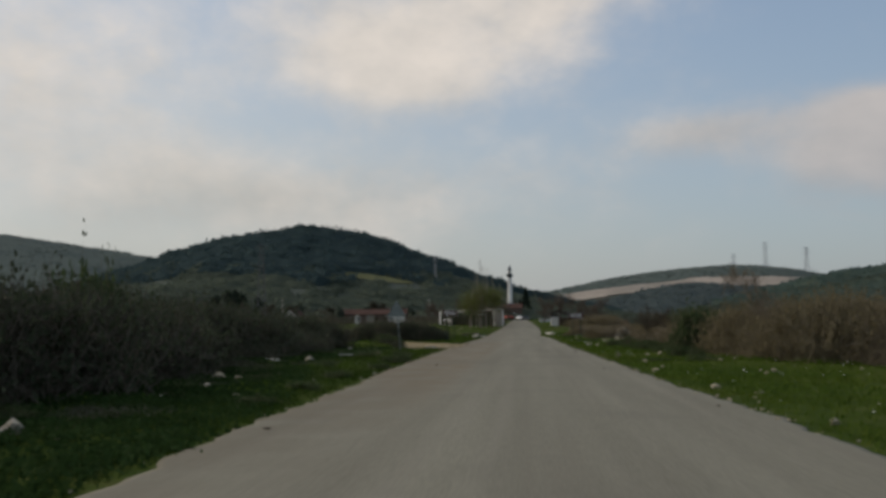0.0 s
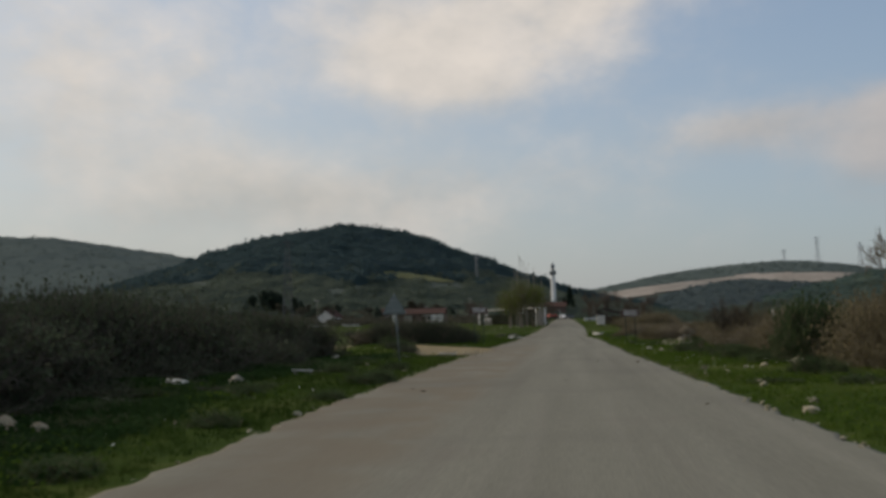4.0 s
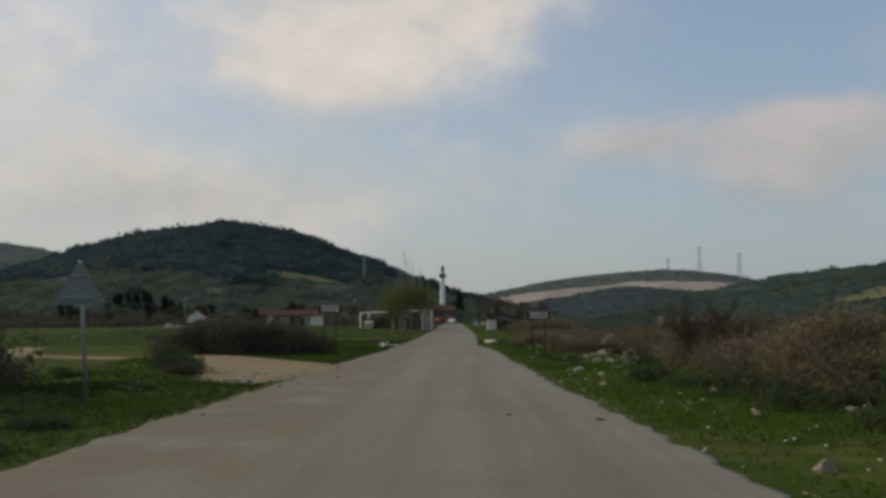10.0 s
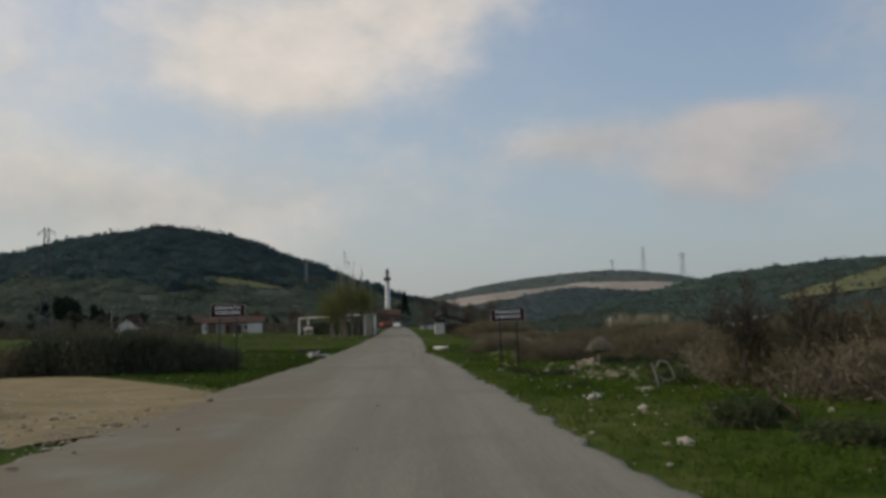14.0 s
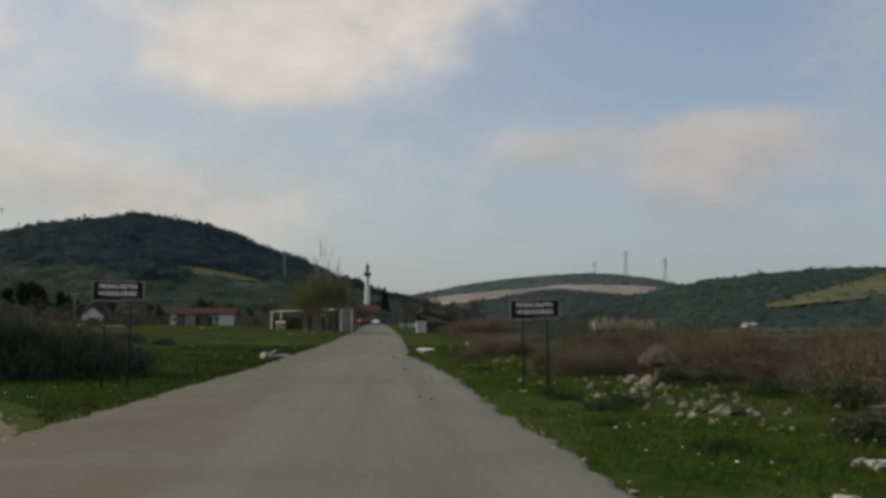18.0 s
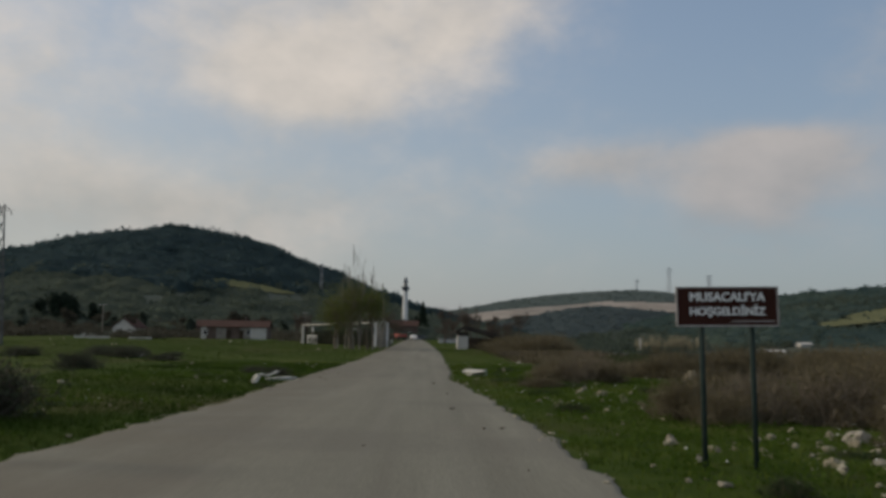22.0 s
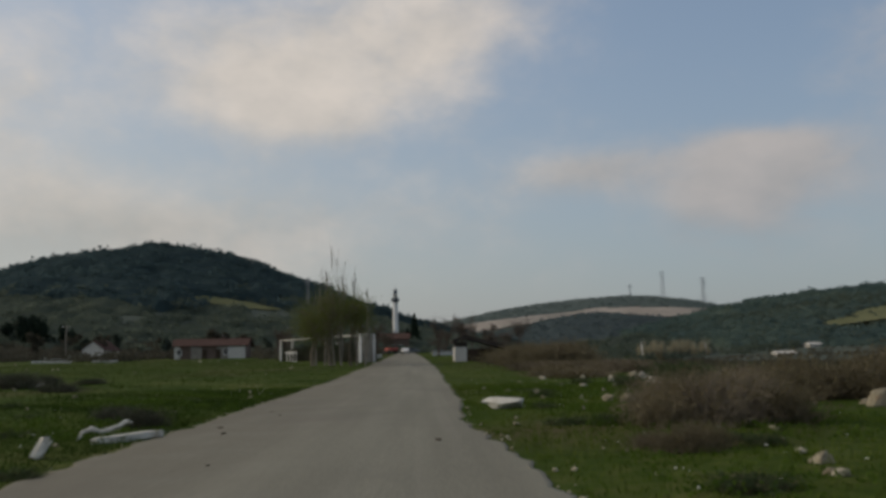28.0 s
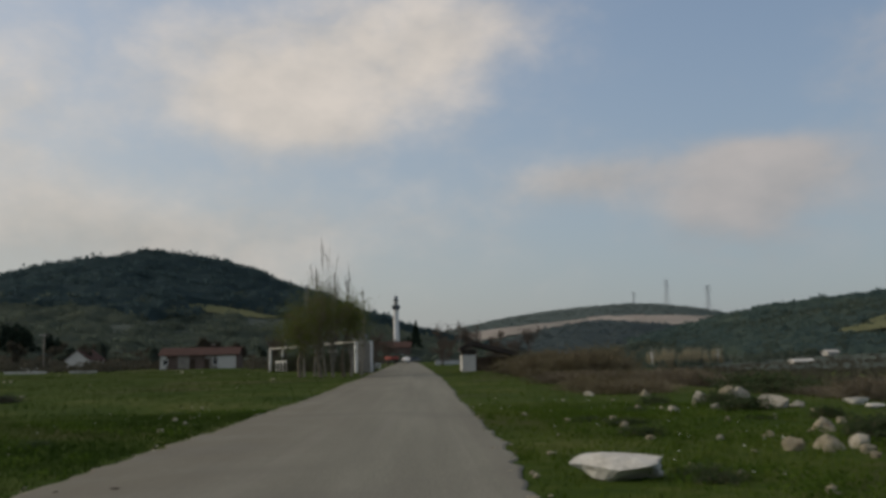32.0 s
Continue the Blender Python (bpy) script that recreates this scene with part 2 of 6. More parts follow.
def stain_asphalt():
    """Brown earth carried onto the asphalt by the side track, and long wheel-worn streaks."""
    nt = M["asphalt"].node_tree
    N, L = nt.nodes.new, nt.links.new
    p = nt.nodes["Principled BSDF"]
    col = p.inputs["Base Color"].links[0].from_socket
    tc, sep, mp, nz = N("ShaderNodeTexCoord"), N("ShaderNodeSeparateXYZ"), N("ShaderNodeMapping"), N("ShaderNodeTexNoise")
    L(tc.outputs["Object"], sep.inputs[0])
    L(tc.outputs["Object"], mp.inputs[0])
    mp.inputs["Scale"].default_value = (2.2, 0.035, 1)
    L(mp.outputs[0], nz.inputs["Vector"])
    nz.inputs["Scale"].default_value, nz.inputs["Detail"].default_value = 1.0, 4.0

    def span(sock, a, b):
        r = N("ShaderNodeMapRange")
        r.interpolation_type = "SMOOTHSTEP"
        r.inputs["From Min"].default_value, r.inputs["From Max"].default_value = a, b
        L(sock, r.inputs["Value"])
        return r.outputs[0]

    def times(a, b):
        m = N("ShaderNodeMath")
        m.operation = "MULTIPLY"
        for k, v in enumerate((a, b)):
            if isinstance(v, float):
                m.inputs[k].default_value = v
            else:
                L(v, m.inputs[k])
        return m.outputs[0]

    def over(fac, a, c):
        m = N("ShaderNodeMix")
        m.data_type = "RGBA"
        L(fac, m.inputs["Factor"])
        L(a, m.inputs["A"])
        m.inputs["B"].default_value = (*c, 1)
        return m.outputs["Result"]

    streak = span(nz.outputs[0], 0.52, 0.70)
    col = over(times(streak, 0.22), col, (0.25, 0.234, 0.196))
    streak2 = span(nz.outputs[0], 0.47, 0.33)
    col = over(times(streak2, 0.3), col, (0.150, 0.134, 0.110))
    n2 = N("ShaderNodeTexNoise")
    n2.inputs["Scale"].default_value, n2.inputs["Detail"].default_value = 0.7, 6.0
    L(tc.outputs["Object"], n2.inputs["Vector"])
    edge = times(times(span(sep.outputs[0], -1.35, -2.0), span(sep.outputs[1], 8.0, 24.0)), span(sep.outputs[1], 66.0, 56.0))
    col = over(times(times(edge, span(n2.outputs[0], 0.3, 0.62)), 0.7), col, (0.185, 0.148, 0.10))
    # browner and darker towards the left edge all along, and broad darker patches
    lane = times(span(sep.outputs[0], -0.4, -3.6), span(n2.outputs[0], 0.25, 0.6))
    col = over(times(lane, 0.5), col, (0.138, 0.120, 0.090))
    n4 = N("ShaderNodeTexNoise")
    n4.inputs["Scale"].default_value, n4.inputs["Detail"].default_value = 0.23, 3.0
    L(tc.outputs["Object"], n4.inputs["Vector"])
    col = over(times(span(n4.outputs[0], 0.52, 0.68), 0.35), col, (0.135, 0.125, 0.105))
    L(col, p.inputs["Base Color"])


stain_asphalt()
M["dirt"] = material("dirt", [(0.148, 0.113, 0.056), (0.212, 0.168, 0.089), (0.27, 0.221, 0.128)], 0.8, 22, 0.97, 0.7, spots=(0.5, 0.55, 0.75, (0.16, 0.13, 0.085)))
M["ground"] = material("ground", [(0.018, 0.035, 0.007), (0.043, 0.065, 0.012), (0.094, 0.098, 0.032)], 0.16, 2.2, 1.0, 0.5, spots=(0.09, 0.55, 0.72, (0.072, 0.064, 0.031)), gloss=0.02)
M["grass"] = material("grass", [(0.036, 0.068, 0.010), (0.073, 0.112, 0.014), (0.139, 0.154, 0.043)], 0.35, 5, 0.9, 0, gloss=0.03, thin=0.12)
M["meadow"] = material("meadow", [(0.021, 0.042, 0.007), (0.043, 0.073, 0.012), (0.086, 0.104, 0.027)], 0.3, 5, 0.9, 0, gloss=0.03, thin=0.1)
M["weed"] = material("weed", [(0.044, 0.078, 0.012), (0.066, 0.108, 0.016), (0.092, 0.133, 0.027)], 1.0, 12, 0.9, 0, gloss=0.05, thin=0.38)
# dark weeds, darkened further so the colour stands for the thicket's shadow
M["dark_shaded_weed"] = material("dark_shaded_weed", [(0.017, 0.036, 0.011), (0.028, 0.054, 0.016), (0.043, 0.074, 0.023)], 0.8, 10, 0.9, 0, gloss=0.04, thin=0.3)
M["petal"] = material("petal", [(0.62, 0.61, 0.52), (0.75, 0.74, 0.66)], 3, 20, 0.8, 0)
M["rock"] = material("rock", [(0.145, 0.122, 0.08), (0.285, 0.25, 0.175), (0.41, 0.37, 0.27)], 2.2, 16, 0.97, 0.9, spots=(3.0, 0.55, 0.72, (0.19, 0.135, 0.085)), vary=0.25)
M["pale_rock"] = material("pale_rock", [(0.23, 0.205, 0.155), (0.36, 0.33, 0.265), (0.47, 0.435, 0.36)], 2.0, 18, 0.95, 0.8, vary=0.15, spots=(2.5, 0.56, 0.72, (0.22, 0.18, 0.125)))
M["lime_rock"] = material("lime_rock", [(0.40, 0.375, 0.32), (0.53, 0.505, 0.445), (0.62, 0.60, 0.54)], 2.5, 20, 0.95, 0.6, spots=(3.0, 0.6, 0.75, (0.36, 0.32, 0.25)))
M["pebble"] = material("pebble", [(0.18, 0.155, 0.105), (0.32, 0.285, 0.205), (0.46, 0.42, 0.32)], 0.9, 6, 0.97, 0.3)
M["twig"] = material("twig", [(0.104, 0.085, 0.056), (0.156, 0.131, 0.086), (0.216, 0.184, 0.124)], 2.0, 20, 0.95, 0, vary=0.25, gloss=0.03)
M["dark_twig"] = material("dark_twig", [(0.056, 0.050, 0.041), (0.089, 0.079, 0.062), (0.128, 0.113, 0.088)], 2.0, 20, 0.95, 0, vary=0.3, gloss=0.03)
M["twig_grey"] = material("twig_grey", [(0.12, 0.10, 0.074), (0.18, 0.15, 0.112), (0.24, 0.205, 0.155)], 2.0, 20, 0.95, 0, vary=0.2, gloss=0.03)
M["dark_leaf"] = material("dark_leaf", [(0.045, 0.056, 0.034), (0.067, 0.081, 0.048), (0.096, 0.111, 0.067)], 1.2, 9, 0.9, 0, gloss=0.04, vary=0.25, thin=0.22)
M["brown_leaf"] = material("brown_leaf", [(0.108, 0.09, 0.052), (0.160, 0.135, 0.076), (0.21, 0.178, 0.103)], 1.2, 9, 0.9, 0, gloss=0.04, vary=0.25, thin=0.4)
M["green_leaf"] = material("green_leaf", [(0.040, 0.060, 0.027), (0.062, 0.090, 0.039), (0.094, 0.120, 0.054)], 1.2, 9, 0.9, 0, gloss=0.04, vary=0.2, thin=0.4)
M["spring_leaf"] = material("spring_leaf", [(0.090, 0.104, 0.032), (0.124, 0.141, 0.043), (0.167, 0.180, 0.064)], 0.6, 6, 0.9, 0, gloss=0.05, thin=0.38)
M["cypress_leaf"] = material("cypress_leaf", [(0.012, 0.02, 0.014), (0.02, 0.032, 0.02), (0.032, 0.046, 0.028)], 0.8, 6, 0.8, 0)
# lifted, bluish and low in contrast: haze before the hill painted into the needles
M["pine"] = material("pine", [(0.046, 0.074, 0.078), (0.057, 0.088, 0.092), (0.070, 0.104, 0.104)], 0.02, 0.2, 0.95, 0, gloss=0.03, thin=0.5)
# far woods: paler than leaves are, with air haze put into the colour
M["hazed_pine"] = material("hazed_pine", [(0.108, 0.135, 0.128), (0.126, 0.155, 0.144), (0.146, 0.176, 0.156)], 0.012, 0.15, 0.95, 0, gloss=0.03, thin=0.3)
# green wood of the long hill, bluish and pale from haze in its colour
M["hazed_mixed_wood"] = material("hazed_mixed_wood", [(0.064, 0.100, 0.098), (0.090, 0.131, 0.116), (0.134, 0.170, 0.126)], 0.03, 0.2, 0.95, 0, gloss=0.03, thin=0.5)
# light blue-grey stands for haze before the low rise, not for leaves
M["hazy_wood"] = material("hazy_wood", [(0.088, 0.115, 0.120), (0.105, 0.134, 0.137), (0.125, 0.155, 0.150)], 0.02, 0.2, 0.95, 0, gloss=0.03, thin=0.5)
# lightened for the haze over the lower slope, beyond the leaves' own grey-green
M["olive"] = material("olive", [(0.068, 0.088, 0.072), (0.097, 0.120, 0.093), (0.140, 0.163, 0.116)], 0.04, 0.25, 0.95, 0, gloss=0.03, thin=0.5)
M["scrub"] = material("scrub", [(0.064, 0.060, 0.045), (0.090, 0.084, 0.062), (0.125, 0.113, 0.084)], 0.05, 0.35, 0.95, 0, gloss=0.03, thin=0.3)
# hill ground, with the same haze mixed into its base colour
M["hazed_hill_soil"] = material("hazed_hill_soil", [(0.066, 0.081, 0.070), (0.084, 0.099, 0.084), (0.106, 0.119, 0.092)], 0.03, 0.35, 1.0, 0, gloss=0.02)
# soil of the far hills, its base colour lifted to paint haze
M["hazed_soil"] = material("hazed_soil", [(0.10, 0.125, 0.105), (0.13, 0.15, 0.125), (0.165, 0.175, 0.14)], 0.01, 0.15, 0.98, 0)
M["quarry"] = material("quarry", [(0.225, 0.195, 0.165), (0.295, 0.26, 0.22), (0.37, 0.33, 0.285)], 0.03, 0.3, 0.98, 0, spots=(0.012, 0.52, 0.66, (0.20, 0.185, 0.16)))
M["crop"] = material("crop", [(0.095, 0.102, 0.052), (0.128, 0.132, 0.068), (0.162, 0.164, 0.086)], 0.06, 0.5, 1.0, 0, gloss=0.02)
M["text_white"] = material("text_white", [(0.74, 0.73, 0.71), (0.82, 0.81, 0.79)], 4, 30, 0.7, 0.03)
M["steel"] = material("steel", [(0.20, 0.21, 0.21), (0.27, 0.28, 0.28), (0.34, 0.35, 0.35)], 3, 30, 0.55, 0.1, metal=0.6)
M["dull_steel"] = material("dull_steel", [(0.07, 0.075, 0.08), (0.10, 0.105, 0.11), (0.14, 0.145, 0.15)], 2, 20, 0.7, 0.1, metal=0.3)
M["post_green"] = material("post_green", [(0.018, 0.029, 0.025), (0.027, 0.041, 0.036), (0.04, 0.056, 0.05)], 3, 30, 0.8, 0.1)
M["sign_back"] = material("sign_back", [(0.115, 0.138, 0.133), (0.15, 0.178, 0.17), (0.19, 0.218, 0.208)], 3, 25, 0.6, 0.1, metal=0.2)
M["brown_paint"] = material("brown_paint", [(0.036, 0.012, 0.009), (0.048, 0.017, 0.012), (0.062, 0.024, 0.017)], 4, 30, 0.75, 0.03)
M["sign_frame"] = material("sign_frame", [(0.30, 0.27, 0.25), (0.40, 0.365, 0.345), (0.48, 0.445, 0.42)], 4, 30, 0.7, 0.05)
M["white_paint"] = material("white_paint", [(0.66, 0.64, 0.60), (0.76, 0.74, 0.70), (0.82, 0.80, 0.76)], 2, 25, 0.6, 0.05)
M["plaster"] = material("plaster", [(0.42, 0.40, 0.355), (0.54, 0.515, 0.465), (0.63, 0.605, 0.555)], 0.5, 8, 0.95, 0.2, spots=(0.8, 0.58, 0.75, (0.34, 0.31, 0.26)))
M["brick_wall"] = material("brick_wall", [(0.085, 0.062, 0.05), (0.125, 0.092, 0.075), (0.17, 0.13, 0.108)], 1.0, 12, 0.97, 0.4)
M["roof_tile"] = material("roof_tile", [(0.05, 0.032, 0.026), (0.075, 0.044, 0.036), (0.105, 0.062, 0.05)], 1.2, 10, 0.95, 0.4)
M["dark_roof"] = material("dark_roof", [(0.035, 0.028, 0.025), (0.055, 0.045, 0.04), (0.085, 0.07, 0.06)], 1.0, 12, 0.9, 0.3)
M["dark_wood"] = material("dark_wood", [(0.035, 0.025, 0.018), (0.06, 0.043, 0.03), (0.09, 0.065, 0.045)], 1.5, 12, 0.9, 0.3)
M["dark_pane"] = material("dark_pane", [(0.012, 0.014, 0.016), (0.02, 0.022, 0.025)], 1.0, 8, 0.15, 0)
M["pole_wood"] = material("pole_wood", [(0.17, 0.15, 0.125), (0.25, 0.225, 0.19), (0.33, 0.30, 0.26)], 1.5, 15, 0.95, 0.3)
M["red_paint"] = material("red_paint", [(0.30, 0.06, 0.045), (0.40, 0.085, 0.065)], 1.0, 10, 0.6, 0.1)
M["lead"] = material("lead", [(0.09, 0.10, 0.11), (0.14, 0.15, 0.16)], 1.0, 10, 0.5, 0.1, metal=0.5)
M["far_wood"] = material("far_wood", [(0.07, 0.055, 0.045), (0.10, 0.08, 0.065), (0.14, 0.11, 0.09)], 0.2, 2.0, 0.95, 0)
M["bare_haze"] = material("bare_haze", [(0.075, 0.06, 0.048), (0.105, 0.085, 0.068), (0.14, 0.115, 0.092)], 0.3, 3.0, 0.95, 0, thin=0.3)
M["pale_twig"] = material("pale_twig", [(0.27, 0.235, 0.155), (0.35, 0.31, 0.205), (0.42, 0.375, 0.265)], 0.5, 4, 0.95, 0)
M["dry_twig"] = material("dry_twig", [(0.22, 0.19, 0.14), (0.31, 0.27, 0.20), (0.40, 0.35, 0.27)], 1.0, 9, 0.95, 0, thin=0.2)
# steel of the hilltop pylons, paled in its base colour to paint haze
M["hazed_steel"] = material("hazed_steel", [(0.30, 0.32, 0.34), (0.36, 0.38, 0.40)], 0.3, 3.0, 0.8, 0, metal=0.2)
M["tyre"] = material("tyre", [(0.015, 0.015, 0.015), (0.025, 0.025, 0.025)], 3, 30, 0.9, 0.1)

# ---------------------------------------------------------------- building helpers
rng = np.random.default_rng(7)


def mesh_of(name, verts, faces, mat=None, smooth=False):
    me = bpy.data.meshes.new(name)
    me.from_pydata(np.asarray(verts).tolist(), [], [list(map(int, f)) for f in faces])
    if mat:
        me.materials.append(mat)
    if smooth:
        me.shade_smooth()
    me.update()
    return me


def thing(name, label, category, m=None, group="", kind=""):
    ob = tagged(new(name), label, category, group, kind)
    if m is not None:
        ob.matrix_basis = m
    return ob


def part(name, bm, mat, parent, label="", m=None, smooth=False):
    """Links a bmesh (or a ready mesh) as one mesh object under parent."""
    if isinstance(bm, bmesh.types.BMesh):
        me = bpy.data.meshes.new(name)
        bm.to_mesh(me)
        bm.free()
    else:
        me = bm
    if mat and not me.materials:
        me.materials.append(mat)
    if smooth:
        me.shade_smooth()
    ob = new(name, me)
    ob.parent = parent
    if m is not None:
        ob.matrix_basis = m
    return tagged(ob, label)


def box(sx, sy, sz, at=(0, 0, 0), bevel=0.0):
    """A box of that size standing on at, with bevelled edges."""
    bm = bmesh.new()
    bmesh.ops.create_cube(bm, size=1)
    bmesh.ops.scale(bm, vec=(sx, sy, sz), verts=bm.verts)
    if bevel:
        bmesh.ops.bevel(bm, geom=bm.edges[:], offset=bevel, segments=2, affect="EDGES")
    bmesh.ops.translate(bm, vec=(at[0], at[1], at[2] + sz / 2), verts=bm.verts)
    return bm


def rod(p, q, r0, r1=None, sides=8):
    """A tapered rod from p to q."""
    bm = bmesh.new()
    p, q = Vector(p), Vector(q)
    d = q - p
    bmesh.ops.create_cone(bm, cap_ends=True, segments=sides, radius1=r0, radius2=r0 if r1 is None else r1, depth=d.length)
    bmesh.ops.transform(bm, matrix=Matrix.Translation((p + q) / 2) @ d.to_track_quat("Z", "Y").to_matrix().to_4x4(), verts=bm.verts)
    return bm


def tube(pts, radii, sides=8):
    """One continuous bent tube through the points."""
    bm = bmesh.new()
    pts = [Vector(p) for p in pts]
    rings = []
    for k, p in enumerate(pts):
        d = (pts[min(k + 1, len(pts) - 1)] - pts[max(k - 1, 0)]).normalized()
        u = d.cross(Vector((0.2, 1.0, 0.1))).normalized()
        w = d.cross(u)
        rings.append([bm.verts.new(p + (u * math.cos(6.2832 * j / sides) + w * math.sin(6.2832 * j / sides)) * radii[k]) for j in range(sides)])
    for a, b in zip(rings, rings[1:]):
        for j in range(sides):
            bm.faces.new((a[j], a[(j + 1) % sides], b[(j + 1) % sides], b[j]))
    bm.faces.new(rings[0][::-1])
    bm.faces.new(rings[-1])
    bmesh.ops.recalc_face_normals(bm, faces=bm.faces)
    return bm


def merge(*bms):
    out = bmesh.new()
    for b in bms:
        me = bpy.data.meshes.new("tmp")
        b.to_mesh(me)
        b.free()
        out.from_mesh(me)
        bpy.data.meshes.remove(me)
    return out


def ico_arrays(sub=2):
    bm = bmesh.new()
    bmesh.ops.create_icosphere(bm, subdivisions=sub, radius=1)
    v = np.array([x.co[:] for x in bm.verts])
    f = np.array([[q.index for q in x.verts] for x in bm.faces])
    bm.free()
    return v, f


ICO1, ICO2, ICO3 = ico_arrays(1), ico_arrays(2), ico_arrays(3)


def blobs(pos, rad, squash, ico, jag, r):
    """Many uneven lumps as one set of arrays."""
    v, f = ico
    n, k = len(pos), len(v)
    ang = r.uniform(0, 6.283, n)
    c, s = np.cos(ang)[:, None], np.sin(ang)[:, None]
    lump = 1 + r.uniform(-jag, jag, (n, k))
    x = (v[None, :, 0] * c - v[None, :, 1] * s) * lump
    y = (v[None, :, 0] * s + v[None, :, 1] * c) * lump
    z = v[None, :, 2] * lump * np.asarray(squash).reshape(-1, 1)
    P = np.stack([x, y, z], -1) * np.asarray(rad).reshape(-1, 1, 1) + np.asarray(pos)[:, None, :]
    F = f[None] + (np.arange(n) * k)[:, None, None]
    return P.reshape(-1, 3), F.reshape(-1, 3)


def twig_arrays(p0, p1, p2, rad, sides=3):
    """Bent tapering twigs, from p0 over p1 to the tip p2."""
    n = len(p0)
    d = p2 - p0
    d /= np.linalg.norm(d, axis=1, keepdims=True) + 1e-9
    a = np.cross(d, np.array([0.31, 0.55, 0.77]))
    a /= np.linalg.norm(a, axis=1, keepdims=True) + 1e-9
    b = np.cross(d, a)
    rings = []
    for p, q in ((p0, 1.0), (p1, 0.65)):
        for k in range(sides):
            t = 2 * math.pi * k / sides
            rings.append(p + (a * math.cos(t) + b * math.sin(t)) * (rad * q)[:, None])
    V = np.stack(rings + [p2], 1)
    w = 2 * sides + 1
    F = []
    base = np.arange(n) * w
    for k in range(sides):
        k2 = (k + 1) % sides
        F.append(np.stack([base + k, base + k2, base + sides + k2], 1))
        F.append(np.stack([base + k, base + sides + k2, base + sides + k], 1))
        F.append(np.stack([base + sides + k, base + sides + k2, base + 2 * sides], 1))
    return V.reshape(-1, 3), np.concatenate(F)


def leaf_arrays(pos, size, r, up=0.3):
    """Small pointed leaves (kite shaped, folded) at the given places."""
    n = len(pos)
    d = r.normal(size=(n, 3))
    d[:, 2] += up
    d /= np.linalg.norm(d, axis=1, keepdims=True)
    a = np.cross(d, r.normal(size=(n, 3)))
    a /= np.linalg.norm(a, axis=1, keepdims=True) + 1e-9
    nn = np.cross(d, a)
    s = (np.asarray(size) * r.uniform(0.6, 1.4, n))[:, None]
    V = np.stack([pos - d * s * 0.5, pos + a * s * 0.33 + nn * s * 0.08, pos + d * s * 0.6, pos - a * s * 0.33 + nn * s * 0.08], 1)
    base = np.arange(n) * 4
    F = np.concatenate([np.stack([base, base + 1, base + 2], 1), np.stack([base, base + 2, base + 3], 1)])
    return V.reshape(-1, 3), F


# ---------------------------------------------------------------- lie of the land
EDGE_Y = np.array([-400, -20, 7, 12, 20, 24, 28, 31, 35, 45, 60, 75, 78, 80, 85, 90, 95, 115, 150, 200, 440])
EDGE_L = np.array([-1.0, -2.6, -3.42, -3.66, -3.8, -3.86, -3.92, -3.97, -4.03, -4.2, -4.15, -4.05, -4.09, -4.12, -4.2, -4.27, -4.33, -4.55, -4.6, -4.9, -6.6])
EDGE_R = np.array([5.0, 3.5, 3.25, 3.18, 2.76, 2.62, 2.6, 2.56, 2.5, 2.15, 1.95, 1.72, 1.66, 1.5, 1.32, 1.08, 1.2, 1.5, 1.6, 1.2, -2.0])


def road_l(y):
    return np.interp(y, EDGE_Y, EDGE_L)


def road_r(y):
    return np.interp(y, EDGE_Y, EDGE_R)


def wave(x, y, s, seed=0.0):
    """Gentle uneven relief between -1 and 1."""
    return (np.sin(x / s + 1.7 * seed + 1.3 * np.sin(y / s * 0.83 + seed)) + np.sin(y / s * 1.13 + 2.1 * seed + 1.1 * np.sin(x / s * 0.71 - seed)) + np.sin((x + y) / s * 1.9 + seed)) / 3


def lie(y):
    """Height of the road above the start: flat, then a gentle rise to the village."""
    y = np.asarray(y, float)
    t = np.clip(y - 105, 0, None)
    return np.where(t < 20, 0.011 * t * t / 40, 0.011 * (t - 10)).clip(max=4.5) - 0.03


TRACK = [(-2.5, 50.0, 3.6), (-4.2, 51.6, 3.3), (-6.2, 55.2, 2.7), (-8.2, 59.8, 2.9), (-11.0, 64.2, 2.4), (-14.5, 65.9, 1.4), (-18.5, 65.8, 1.1), (-22.5, 70.5, 1.0), (-27.0, 84.0, 1.0)]


def track_at(n=70):
    P = np.array(TRACK)
    s = np.concatenate([[0], np.cumsum(np.hypot(*np.diff(P[:, :2], axis=0).T))])
    u = np.linspace(0, s[-1], n)
    Q = np.stack([np.interp(u, s, P[:, k]) for k in range(3)], 1)
    for _ in range(4):
        Q[1:-1] = (Q[:-2] + 2 * Q[1:-1] + Q[2:]) / 4
    return Q


TRK = track_at()


def in_track(x, y, grow=0.0):
    x, y = np.asarray(x, float), np.asarray(y, float)
    d = np.full(np.broadcast(x, y).shape, 1e9)
    for tx, ty, hw in TRK:
        d = np.minimum(d, np.hypot(x - tx, y - ty) - hw)
    return d < grow


BERM = [(-7.8, 51.0), (-9.4, 54.2), (-10.6, 56.6)]


